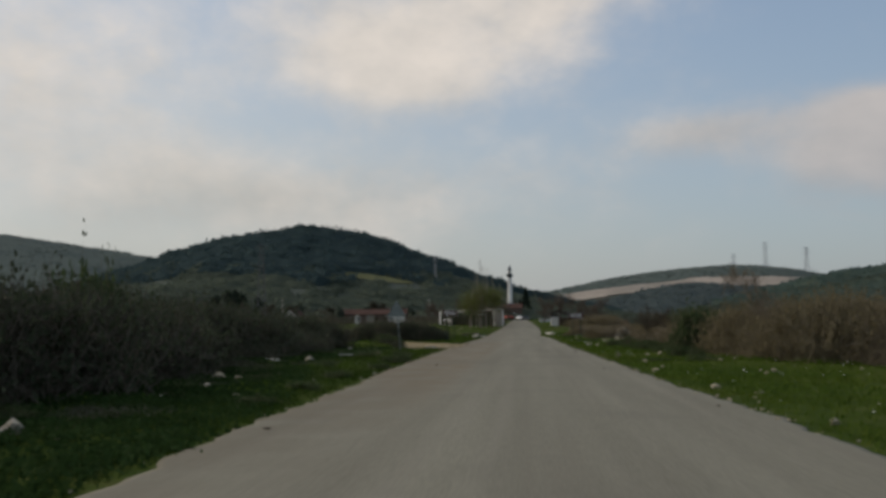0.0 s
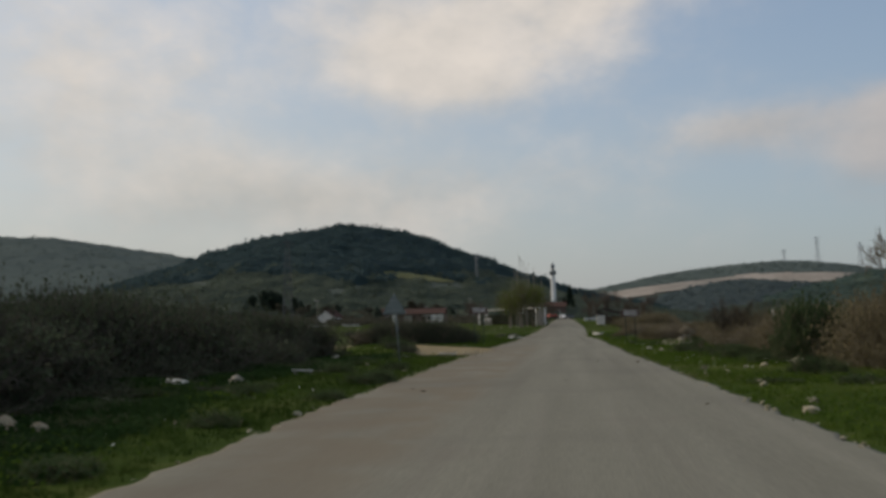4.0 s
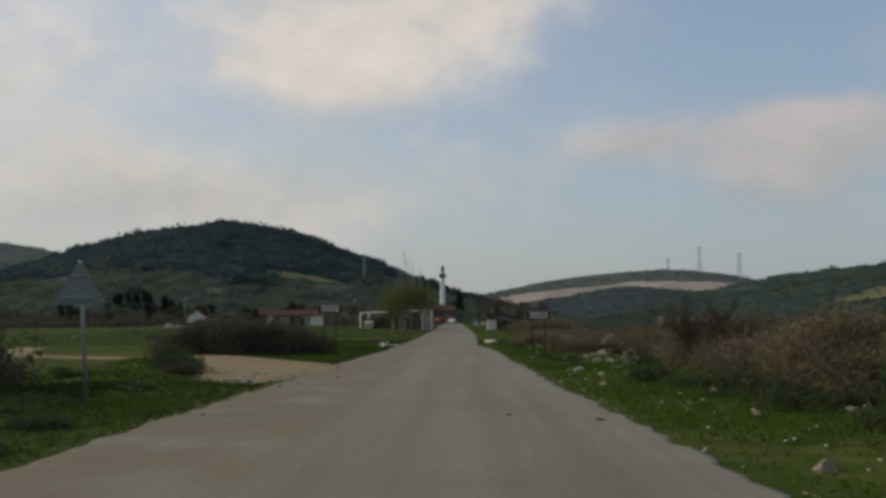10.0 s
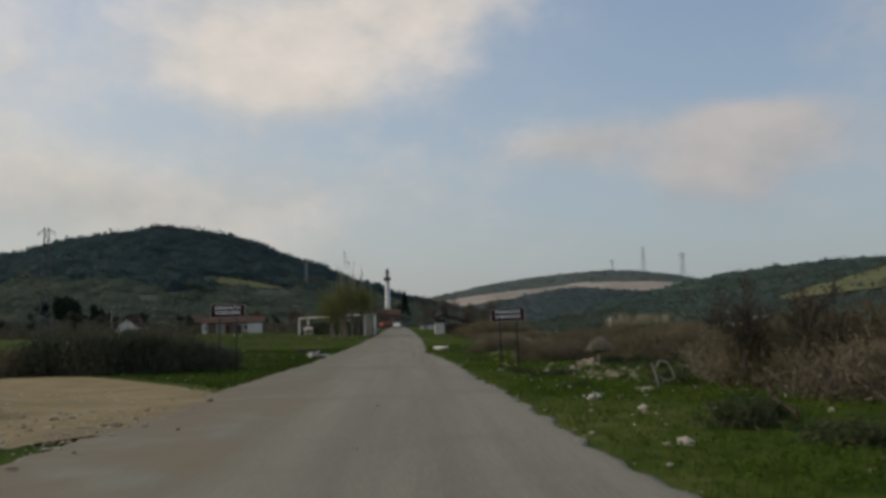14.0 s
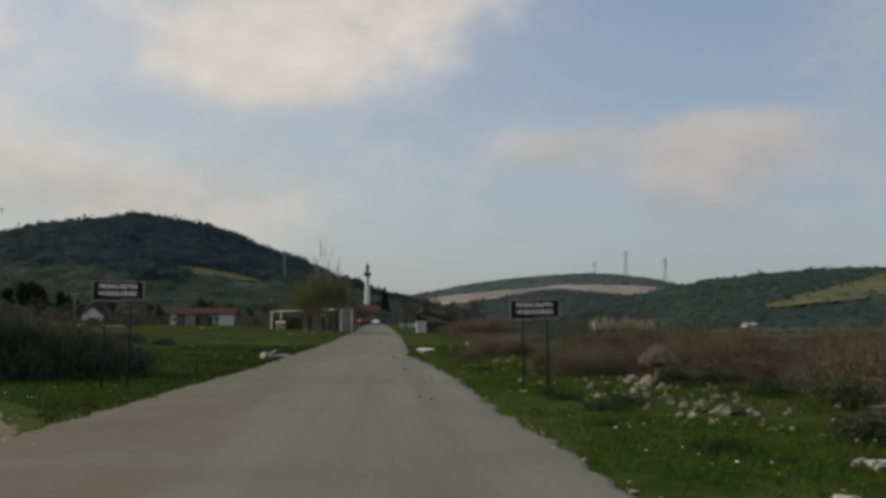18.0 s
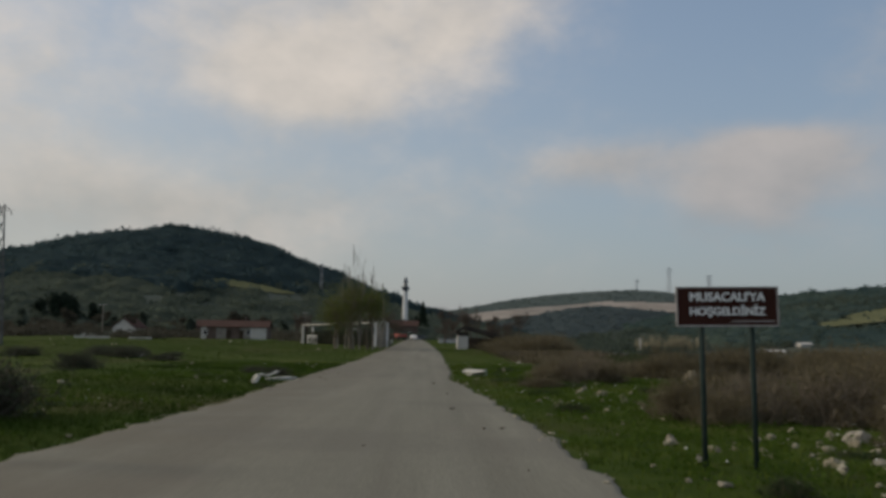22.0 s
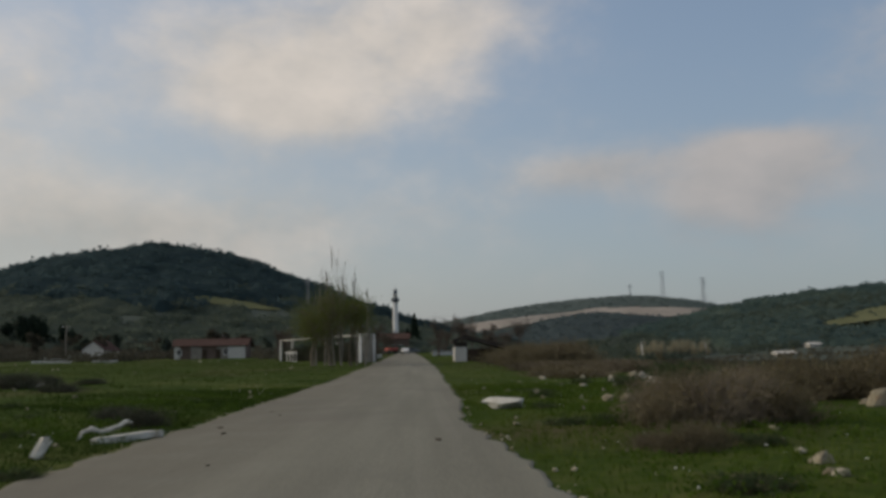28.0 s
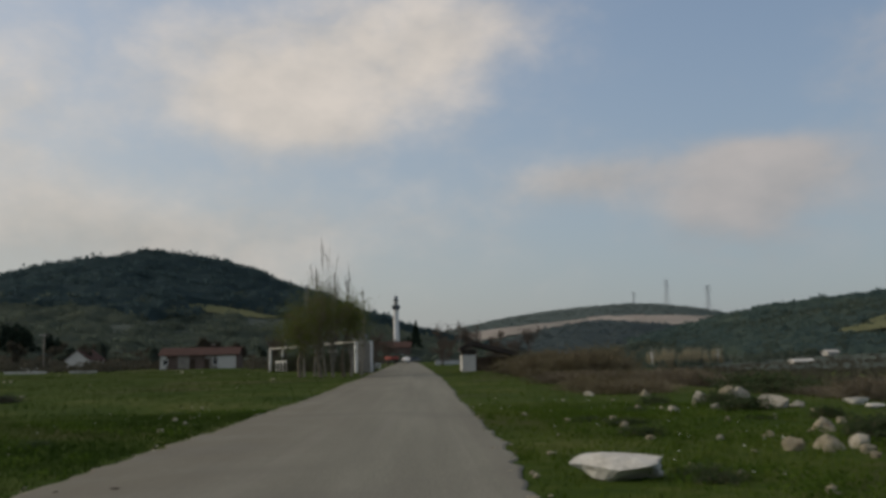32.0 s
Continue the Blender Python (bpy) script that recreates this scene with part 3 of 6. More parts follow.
def land(x, y):
    x, y = np.asarray(x, float), np.asarray(y, float)
    gap = np.maximum(road_l(y) - x, x - road_r(y))
    rough = np.clip(gap / 3.0, 0, 1)
    bank = np.full(np.broadcast(x, y).shape, 1e9)
    for (ax, ay), (bx, by) in zip(BERM, BERM[1:]):
        u = np.clip(((x - ax) * (bx - ax) + (y - ay) * (by - ay)) / ((bx - ax) ** 2 + (by - ay) ** 2), 0, 1)
        bank = np.minimum(bank, np.hypot(x - ax - u * (bx - ax), y - ay - u * (by - ay)))
    low = np.clip((x - 11) / 14, 0, 1)           # the plain on the east side stays level and dips a little
    low = low * low * (3 - 2 * low)
    base = lie(y) * (1 - 0.92 * low * (y > 105)) - 1.8 * low * np.clip((y - 95) / 50, 0, 1) * np.clip((480 - y) / 70, 0, 1)
    return base + 0.34 * np.exp(-(bank / 1.7) ** 2) * np.clip((-6.0 - x) / 2.5, 0, 1) + 0.10 * rough * (x < 0) * np.clip((60 - y) / 20, 0, 1) * wave(x, y, 0.9, 4) + rough * (0.07 * wave(x, y, 2.3) + 0.10 * wave(x, y, 9.0, 2.0)) - 0.008


# ---------------------------------------------------------------- ground, road, side track


def axis(lo, hi, step, far, grow=1.22):
    a = list(np.arange(lo, hi + 1e-6, step))
    s, v = step, hi
    while v < far:
        s *= grow
        v += s
        a.append(v)
    s, v = step, lo
    while v > -far:
        s *= grow
        v -= s
        a.insert(0, v)
    return np.array(a)


def grid_mesh(name, xs, ys, zf, mat, smooth=True):
    X, Y = np.meshgrid(xs, ys)
    Z = zf(X, Y)
    nx, ny = len(xs), len(ys)
    V = np.stack([X, Y, Z], -1).reshape(-1, 3)
    i = (np.arange(ny - 1)[:, None] * nx + np.arange(nx - 1)[None]).ravel()
    F = np.stack([i, i + 1, i + 1 + nx, i + nx], 1)
    return mesh_of(name, V, F, mat, smooth)


def ground_height(x, y):
    z = land(x, y)
    under = (x > road_l(y) + 0.45) & (x < road_r(y) - 0.45) & (y < 440)
    z = np.where(under, lie(y) - 0.09, z)
    return z


gx, gy = axis(-16, 14, 0.4, 4200), axis(-12, 130, 0.6, 4200)
ground = tagged(new("ground", grid_mesh("ground", gx, gy, ground_height, M["ground"])), "rough green meadow with bare brown earth", "ground", kind="structure")


def ragged(y, seed):
    return 0.10 * wave(y, 3.1 * y, 1.1, seed) + 0.07 * wave(y, 0, 0.37, seed + 3) + 0.12 * wave(y, 0, 4.3, seed + 5)


def build_road():
    ys = np.concatenate([np.arange(-60, 130, 0.3), np.arange(130, 440, 2.0)])
    l, r = road_l(ys) + ragged(ys, 1), road_r(ys) + ragged(ys, 4)
    cols = np.concatenate([[0, 0.012], np.linspace(0, 1, 13)[1:-1], [0.988, 1]])
    z0 = lie(ys)
    V, rows = [], []
    for c in cols:
        crown = 0.035 * (1 - (2 * c - 1) ** 2)
        rut = -0.012 * (math.exp(-((c - 0.36) / 0.07) ** 2) + math.exp(-((c - 0.83) / 0.07) ** 2))
        V.append(np.stack([l + (r - l) * c, ys, z0 + crown + rut + 0.012], 1))
    V.insert(0, V[0] - np.array([0.05, 0, 0.11]))
    V.append(V[-1] - np.array([-0.05, 0, 0.11]))
    V = np.stack(V, 1)
    n, k = V.shape[:2]
    i = (np.arange(n - 1)[:, None] * k + np.arange(k - 1)[None]).ravel()
    F = np.stack([i, i + 1, i + 1 + k, i + k], 1)
    return tagged(new("road", mesh_of("road", V.reshape(-1, 3), F, M["asphalt"], True)), "worn pale grey asphalt village road with crumbling edges", "road", kind="structure")


road = build_road()


def build_track():
    T = TRK
    d = np.gradient(T[:, :2], axis=0)
    d /= np.linalg.norm(d, axis=1, keepdims=True)
    nrm = np.stack([-d[:, 1], d[:, 0]], 1)
    V = []
    for c in np.linspace(-1, 1, 11):
        w = T[:, 2] + (0.35 * wave(T[:, 0] * 3, T[:, 1] * 2, 1.3, c) if abs(c) > 0.9 else 0)
        p = T[:, :2] + nrm * (w * c)[:, None]
        z = land(p[:, 0], p[:, 1]) + 0.04 + 0.012 * wave(p[:, 0], p[:, 1], 0.9, 1) - 0.08 * (abs(c) > 0.95) * 1.0
        z = np.where(p[:, 0] > road_l(p[:, 1]) + 0.5, lie(p[:, 1]) - 0.06, z)
        V.append(np.stack([p[:, 0], p[:, 1], z], 1))
    V = np.stack(V, 1)
    n, k = V.shape[:2]
    i = (np.arange(n - 1)[:, None] * k + np.arange(k - 1)[None]).ravel()
    F = np.stack([i, i + k, i + 1 + k, i + 1], 1)
    return tagged(new("dirt_track", mesh_of("dirt_track", V.reshape(-1, 3), F, M["dirt"], True)), "sandy brown dirt track joining the asphalt road", "dirt road", kind="structure")


build_track()

# ---------------------------------------------------------------- hills


def hump(d, s, p=2.0):
    return np.exp(-(np.abs(d) / s) ** p)


def toe(h, x):
    """The eastern foot of a hill runs out under the level plain."""
    return h - 2.6 * np.clip(1 - h / 6.0, 0, 1) * np.clip(x / 30, 0, 1)


def hill_main(x, y):
    h = 61.0 * np.where(x < -142, hump(x + 142, 143), hump(x + 142, 128)) * np.where(y < 585, hump(y - 585, 165), hump(y - 585, 260))
    return toe(h + 1.0 * wave(x, y, 21, 1) * np.clip(h / 30, 0, 1), x)


def hill_left(x, y):
    return 116 * hump(x + 760, 520) * np.where(y < 1010, hump(y - 1010, 330), hump(y - 1010, 500)) + 3 * wave(x, y, 60, 2)


def hill_quarry(x, y):
    h = 61 * np.where(x < 235, hump(x - 235, 290), hump(x - 235, 185)) * np.where(y < 1065, hump(y - 1065, 210), hump(y - 1065, 400))
    return h + 1.2 * wave(x, y, 45, 3)


def hill_mid(x, y):
    return 26.0 * np.where(x < 123, hump(x - 123, 88), hump(x - 123, 120)) * np.where(y < 705, hump(y - 705, 120), hump(y - 705, 200)) + 0.7 * wave(x, y, 25, 4) - 2.0 * np.clip((560 - y) / 60, 0, 1)


def hill_right(x, y):
    return toe(38.0 * np.where(x < 335, hump(x - 335, 205, 3), 1.0) * np.where(y < 610, hump(y - 610, 185), hump(y - 610, 300)) + 1.0 * wave(x, y, 30, 5), x)


def quarry_rim(x):
    """Height of the quarry's upper rim along the hill."""
    return 44.0 - 19.0 * np.clip((175 - x) / 190, 0, 1.2)


def build_hill(name, f, xr, yr, step, mat, label):
    xs, ys = np.arange(xr[0], xr[1] + 1, step), np.arange(yr[0], yr[1] + 1, step)
    return tagged(new(name, grid_mesh(name, xs, ys, f, mat)), label, "hill", kind="structure")


build_hill("hill_north", hill_main, (-620, 190), (260, 1000), 9, M["hazed_hill_soil"], "rounded hill covered with dark pine wood")
build_hill("hill_west", hill_left, (-2000, 200), (500, 2000), 30, M["hazed_soil"], "distant green hill behind the wooded one, haze painted into its colour")
build_hill("hill_quarry", hill_quarry, (-500, 760), (720, 2000), 18, M["hazed_soil"], "distant low hill with a long bare quarry cut")
build_hill("hill_middle", hill_mid, (-140, 420), (480, 1000), 10, M["hazed_hill_soil"], "low dark wooded rise before the quarry")
build_hill("hill_east", hill_right, (90, 1200), (300, 1200), 12, M["hazed_hill_soil"], "long hill with green woods and pale fields")


def fuzz(X, Y, cell, seed):
    """Smooth random relief between 0 and 1 with lumps of about that size."""
    r = np.random.default_rng(seed)
    gx0, gy0 = X / cell, Y / cell
    ix, iy = np.floor(gx0).astype(int), np.floor(gy0).astype(int)
    fx, fy = gx0 - ix, gy0 - iy
    fx, fy = fx * fx * (3 - 2 * fx), fy * fy * (3 - 2 * fy)
    T = r.random((257, 257))
    v = lambda i, j: T[i % 257, j % 257]
    return (v(ix, iy) * (1 - fx) + v(ix + 1, iy) * fx) * (1 - fy) + (v(ix, iy + 1) * (1 - fx) + v(ix + 1, iy + 1) * fx) * fy


def tufty(pos, rad, squash, per, r, size=0.55):
    """Crowns of many small leaf clumps set about each place, open and uneven at the rim."""
    n = len(pos)
    d = r.normal(size=(n, per, 3))
    d /= np.linalg.norm(d, axis=2, keepdims=True)
    d[:, :, 2] = np.abs(d[:, :, 2]) * 1.0 - 0.15
    far = r.uniform(0.5, 1.05, (n, per, 1))
    R = np.asarray(rad).reshape(-1, 1, 1)
    P = d * far * R * np.stack([np.ones(n), np.ones(n), np.asarray(squash)], 1)[:, None, :] + np.asarray(pos)[:, None, :]
    return leaf_arrays(P.reshape(-1, 3), np.repeat(np.asarray(rad) * size, per), r, 0.5)


def wood(name, f, xr, yr, step, high, lump, crowns, rad, mat, label, keep=None, seed=1, sink=0.0, per=14):
    """A closed canopy over a hillside, with leafy crowns growing out of it."""
    r = np.random.default_rng(seed)
    xs, ys = np.arange(*xr, step), np.arange(*yr, step)
    X, Y = np.meshgrid(xs, ys)
    X, Y = X + r.uniform(-0.3, 0.3, X.shape) * step, Y + r.uniform(-0.3, 0.3, X.shape) * step

    def relief(x, y):
        return 0.5 * fuzz(x, y, lump, seed) + 0.35 * fuzz(x + 31, y + 7, lump * 0.45, seed + 50) + 0.3 * fuzz(x, y, lump * 4, seed + 90) - sink

    def grown(x, y, h):
        ok = (h > 2.2) & (x > xr[0] + 2 * step) & (x < xr[1] - 2 * step) & (y > yr[0] + 2 * step) & (y < yr[1] - 2 * step)
        return ok & keep(x, y, h) if keep is not None else ok

    H = f(X, Y)
    ok = grown(X, Y, H)
    Z = np.where(ok, H + high * relief(X, Y), H - 4.0)
    nx, ny = len(xs), len(ys)
    i = (np.arange(ny - 1)[:, None] * nx + np.arange(nx - 1)[None]).ravel()
    V0, F0 = np.stack([X, Y, Z], -1).reshape(-1, 3), np.stack([i, i + 1, i + 1 + nx, i + nx], 1)
    F0 = F0[ok.ravel()[F0].any(1)]
    F0 = np.concatenate([F0[:, [0, 1, 2]], F0[:, [0, 2, 3]]])
    x, y = r.uniform(*xr, crowns), r.uniform(*yr, crowns)
    h = f(x, y)
    ok = grown(x, y, h)
    x, y, h = x[ok], y[ok], h[ok]
    R = rad[0] + (rad[1] - rad[0]) * r.random(len(x)) ** 2
    V1, F1 = tufty(np.stack([x, y, h + high * relief(x, y) - R * 0.15], 1), R, r.uniform(0.6, 1.0, len(x)), per, r, 0.42)
    return tagged(new(name, mesh_of(name, np.concatenate([V0, V1]), np.concatenate([F0, F1 + len(V0)]), mat, True)), label, "trees", kind="stuff")


def crop_main(x, y):
    return ((x + 75) / 19) ** 2 + ((y - 453 - (x + 75) * 0.25) / (9 - (x + 75) * 0.15)) ** 2 < 1


def crop_right(x, y):
    n = wave(x, y, 9, 2)
    return (x > 164 + 3 * n) & (x < 330) & (y > 431 + 2 * n) & (y < 440 + 0.85 * (x - 162) + 4 * n)


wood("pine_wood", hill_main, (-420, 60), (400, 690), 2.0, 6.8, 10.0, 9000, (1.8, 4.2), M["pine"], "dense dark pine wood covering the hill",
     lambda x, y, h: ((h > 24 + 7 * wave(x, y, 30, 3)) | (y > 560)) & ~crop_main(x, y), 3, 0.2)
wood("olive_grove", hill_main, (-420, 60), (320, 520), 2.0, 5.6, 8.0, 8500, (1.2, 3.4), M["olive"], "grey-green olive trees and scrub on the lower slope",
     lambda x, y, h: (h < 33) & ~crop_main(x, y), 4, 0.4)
wood("far_wood_west", hill_left, (-1000, 60), (640, 1060), 7.0, 6.0, 18.0, 3500, (2.0, 4.2), M["hazed_pine"], "distant woodland on the far hill", None, 5)
wood("quarry_wood", hill_quarry, (-60, 520), (790, 1120), 5.0, 3.0, 9.0, 9000, (1.3, 3.0), M["hazed_pine"], "distant scrub on the quarry hill",
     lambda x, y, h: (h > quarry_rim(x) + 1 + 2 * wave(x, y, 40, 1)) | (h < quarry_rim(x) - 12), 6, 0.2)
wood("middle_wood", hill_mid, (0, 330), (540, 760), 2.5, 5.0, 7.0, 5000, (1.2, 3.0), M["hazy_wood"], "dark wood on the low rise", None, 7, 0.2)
wood("east_wood", hill_right, (110, 640), (330, 680), 2.4, 5.6, 9.0, 10000, (1.4, 3.6), M["hazed_mixed_wood"], "green woodland on the long hill",
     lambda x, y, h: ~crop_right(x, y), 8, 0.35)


def patch(name, f, inside, xr, yr, step, mat, label, lift=0.5):
    xs, ys = np.arange(*xr, step), np.arange(*yr, step)
    X, Y = np.meshgrid(xs, ys)
    Z = f(X, Y) + lift
    nx = len(xs)
    ok = inside(X, Y)
    V = np.stack([X, Y, Z], -1).reshape(-1, 3)
    F = []
    for j in range(len(ys) - 1):
        for i in range(nx - 1):
            if ok[j, i] and ok[j + 1, i] and ok[j, i + 1] and ok[j + 1, i + 1]:
                k = j * nx + i
                F.append((k, k + 1, k + 1 + nx, k + nx))
    return tagged(new(name, mesh_of(name, V, F, mat, True)), label, "field", kind="structure")


patch("field_north", hill_main, crop_main, (-110, -40), (420, 490), 2, M["crop"], "small pale yellow-green field on the slope")
patch("field_east", hill_right, crop_right, (156, 330), (424, 590), 3, M["crop"], "pale grassy field on the hillside", 2.0)
patch("quarry_cut", hill_quarry, lambda x, y: (hill_quarry(x, y) > quarry_rim(x) - 10 + 2.5 * wave(x, y, 50, 7)) & (hill_quarry(x, y) < quarry_rim(x) - 0.5 + 2.0 * wave(x, y, 37, 5)) & (y < 1050) & (x > -40) & (x < 330),
      (-60, 360), (800, 1060), 6, M["quarry"], "long pale bare earth cut of a quarry", 1.5)

# ---------------------------------------------------------------- road signs


def z_at(x, y):
    return float(land(x, y))


def warning_sign():
    t = thing("warning_sign", "grey back of a triangular warning sign on a thin steel pole", "road sign", pose(-5.72, 40.4, z_at(-5.72, 40.4) - 0.1))
    part("pole", rod((0, 0, 0), (-0.16, 0, 2.42), 0.028, sides=14), M["sign_back"], t, "galvanised steel pole", smooth=True)
    bm = bmesh.new()
    ring = []
    for k, (cx, cz) in enumerate(((-0.16, 2.39), (-0.55, 1.73), (0.25, 1.73))):
        mid = Vector((-0.153, 1.95))
        for a in (-60, -30, 0, 30, 60):
            d = (Vector((cx, cz)) - mid).normalized()
            ang = math.atan2(d.y, d.x) + radians(a)
            c = Vector((cx, cz)) - d * 0.07
            ring.append(bm.verts.new((c.x + 0.05 * math.cos(ang), -0.035, c.y + 0.05 * math.sin(ang))))
    face = bm.faces.new(ring)
    ext = bmesh.ops.extrude_face_region(bm, geom=[face])
    bmesh.ops.translate(bm, vec=(0, -0.012, 0), verts=[v for v in ext["geom"] if isinstance(v, bmesh.types.BMVert)])
    bmesh.ops.recalc_face_normals(bm, faces=bm.faces)
    part("plate", bm, M["sign_back"], t, "bare grey metal sign plate seen from behind")
    part("rib", box(0.5, 0.02, 0.035, (-0.16, -0.06, 1.82)), M["steel"], t)
    part("rib", box(0.2, 0.02, 0.035, (-0.16, -0.06, 2.16)), M["steel"], t)
    for z in (1.84, 2.18):
        part("clamp", box(0.1, 0.07, 0.03, (-0.13, -0.01, z)), M["steel"], t)
    return t


def letters(text, height, at, mat, name, parent, label):
    cu = bpy.data.curves.new(name, "FONT")
    cu.body, cu.size, cu.extrude, cu.align_x, cu.offset = text, height / 0.72, 0.002, "CENTER", 0.0
    ob = bpy.data.objects.new(name, cu)
    scene.collection.objects.link(ob)
    me = bpy.data.meshes.new_from_object(ob.evaluated_get(bpy.context.evaluated_depsgraph_get()))
    bpy.data.objects.remove(ob)
    me.name = name
    w = max(v.co.x for v in me.vertices) - min(v.co.x for v in me.vertices)
    # bold strokes: the outline laid over itself a few millimetres apart
    out = bmesh.new()
    for k, (dx, dy) in enumerate(((0, 0), (0.006, 0), (-0.006, 0), (0, 0.004), (0, -0.004), (0.004, 0.003), (-0.004, -0.003))):
        me.transform(Matrix.Translation((dx, dy, 0.0004 * k)))
        out.from_mesh(me)
        me.transform(Matrix.Translation((-dx, -dy, -0.0004 * k)))
    out.to_mesh(me)
    out.free()
    me.materials.clear()
    me.materials.append(mat)
    return part(name, me, mat, parent, label, pose(*at, 90, 0, 0)), w


def welcome_board(x, y, z_low, tilt, lean, label):
    """A brown village board, 1.12 m wide, on two tube posts."""
    g = z_at(x, y)
    t = thing("village_sign", label, "village sign", pose(x, y, g, 0, lean, tilt), group="village welcome signs")
    w, h, zl = 1.10, 0.43, z_low - g
    part("panel", box(w - 0.03, 0.016, h - 0.03, (0, -0.02, zl + 0.015), 0.004), M["brown_paint"], t, "brown painted sign panel")
    for sx, sz, px, pz, n in ((w, 0.018, 0, zl, "frame_rail"), (w, 0.018, 0, zl + h - 0.018, "frame_rail"), (0.018, h - 0.036, -w / 2 + 0.009, zl + 0.018, "frame_stile"), (0.018, h - 0.036, w / 2 - 0.009, zl + 0.018, "frame_stile")):
        part(n, box(sx, 0.03, sz, (px, -0.022, pz), 0.003), M["sign_frame"], t, "pale sign frame")
    for text, zz, width in (("MUSACALI'YA", zl + 0.275, 0.80), ("HOŞGELDİNİZ", zl + 0.125, 0.80)):
        ob, wd = letters(text, 0.085, (0, -0.031, zz), M["text_white"], "lettering", t, "white capital letters")
        s = width / max(wd, 0.01)
        ob.matrix_basis = pose(0, -0.031, zz, 90, 0, 0) @ Matrix.Diagonal((s, min(s, 1.15), 1, 1))
    part("small_text_bar", box(0.46, 0.004, 0.012, (0.27, -0.031, zl + 0.052)), M["sign_frame"], t, "small unreadable white line")
    for px in (-0.27, 0.27):
        part("post", rod((px, 0.025, -0.25), (px, 0.025, zl + h - 0.04), 0.029, sides=14), M["post_green"], t, "grey-green steel tube post", smooth=True)
        for pz in (zl + 0.08, zl + h - 0.1):
            part("clamp", box(0.09, 0.05, 0.03, (px, 0.016, pz)), M["steel"], t)
    return t


warning_sign()
welcome_board(3.43, 65.9, 1.475, -2, -1.0, "brown welcome board with white letters beside rubble")
welcome_board(-5.69, 66.0, 1.82, 2, 0.5, "brown welcome board with white letters beside a hedge")

# ---------------------------------------------------------------- rocks


def rock_mesh(name, sub, flat, seed, mat):
    r = np.random.default_rng(seed)
    v, f = sub
    v = v.copy()
    for _ in range(13):
        d = r.normal(size=3)
        d /= np.linalg.norm(d)
        o = r.uniform(0.45, 0.80)
        s = v @ d
        v -= np.outer(np.clip(s - o, 0, None) * 0.92, d)
    n = np.array([noise.noise(Vector(p) * 1.9 + Vector((seed, 0, 0))) + 0.5 * noise.noise(Vector(p) * 4.3 + Vector((0, seed, 0))) for p in v])
    v *= (1 + 0.16 * n)[:, None]
    if flat < 0.4:
        v[:, 2] = np.clip(v[:, 2], -0.5, 0.42 + 0.05 * n)
    v[:, 2] *= flat * (1.5 if flat < 0.4 else 1.0)
    v[:, 1] *= r.uniform(0.65, 0.95)
    return mesh_of(name, v * 0.5 / 0.8, f, mat, False)


ROCKS = [rock_mesh("rock", ICO3, 0.62 + 0.12 * (k % 3), 11 + k, M["rock"] if k % 3 else M["pale_rock"]) for k in range(7)]
BROWNS = [ROCKS[k] for k in (1, 2, 4, 5)]
FLATS = [rock_mesh("rock", ICO3, 0.30, 31 + k, M["lime_rock"]) for k in range(3)]


def rocks(places, label, group, tall=1.0, flat=False, brown=False):
    for k, (x, y, s) in enumerate(places):
        pool = FLATS if flat else (BROWNS if brown else ROCKS)
        ob = new("rock", pool[int(x * 13 + y * 7) % len(pool)])
        sz = s * (0.8 if brown and s < 0.6 else 0.95)
        ob.matrix_basis = pose(x, y, z_at(x, y) + sz * 0.12 * tall, 0, 0, (x * 71 + y * 37) % 360) @ Matrix.Diagonal((sz, sz, sz * tall, 1))
        tagged(ob, label, "rock", group)


slab = tagged(new("rock", FLATS[1]), "long flat pale limestone slab lying in the grass", "rock", "roadside rocks")
slab.matrix_basis = pose(2.25, 93.0, z_at(2.25, 93.0) + 0.125, 0, 3, 4) @ Matrix.Diagonal((1.03, 0.9, 1.02, 1))
rocks([(8.4, 117.0, .45), (6.5, 118.0, .45), (5.7, 106.8, .42), (4.0, 100.8, .32), (6.5, 106.4, .48), (8.0, 107.6, .36), (7.2, 99.2, .48), (7.3, 98.0, .36), (7.9, 96.8, .32), (5.2, 95.6, .36), (6.4, 96.1, .42), (5.8, 95.8, .42), (6.0, 95.1, .24),
       (5.6, 95.4, .2), (5.8, 94.5, .16), (3.8, 98.1, .16), (4.9, 97.8, .18), (3.3, 94.1, .1), (3.6, 93.2, .1), (6.3, 101.6, .2), (8.2, 100.6, .26)],
      "weathered grey limestone boulder in the meadow", "boulders in the meadow")
rocks([(8.6, 110.9, .62), (9.45, 111.2, .86), (9.95, 111.4, .74)], "large weathered limestone boulder in the meadow", "boulders in the meadow", 1.45)
rocks([(10.4, 91.4, .68)], "rounded yellowish boulder in the grass", "boulders in the meadow", 1.25, brown=True)
rocks([(9.4, 107.0, .9), (10.1, 107.3, .5)], "broad low limestone boulder in the meadow", "boulders in the meadow", 0.95)
rocks([(12.5, 109.0, .75), (11.6, 106.0, .5), (12.9, 107.2, .6)], "flat pale limestone slab in the meadow", "boulders in the meadow", 1.0, True)
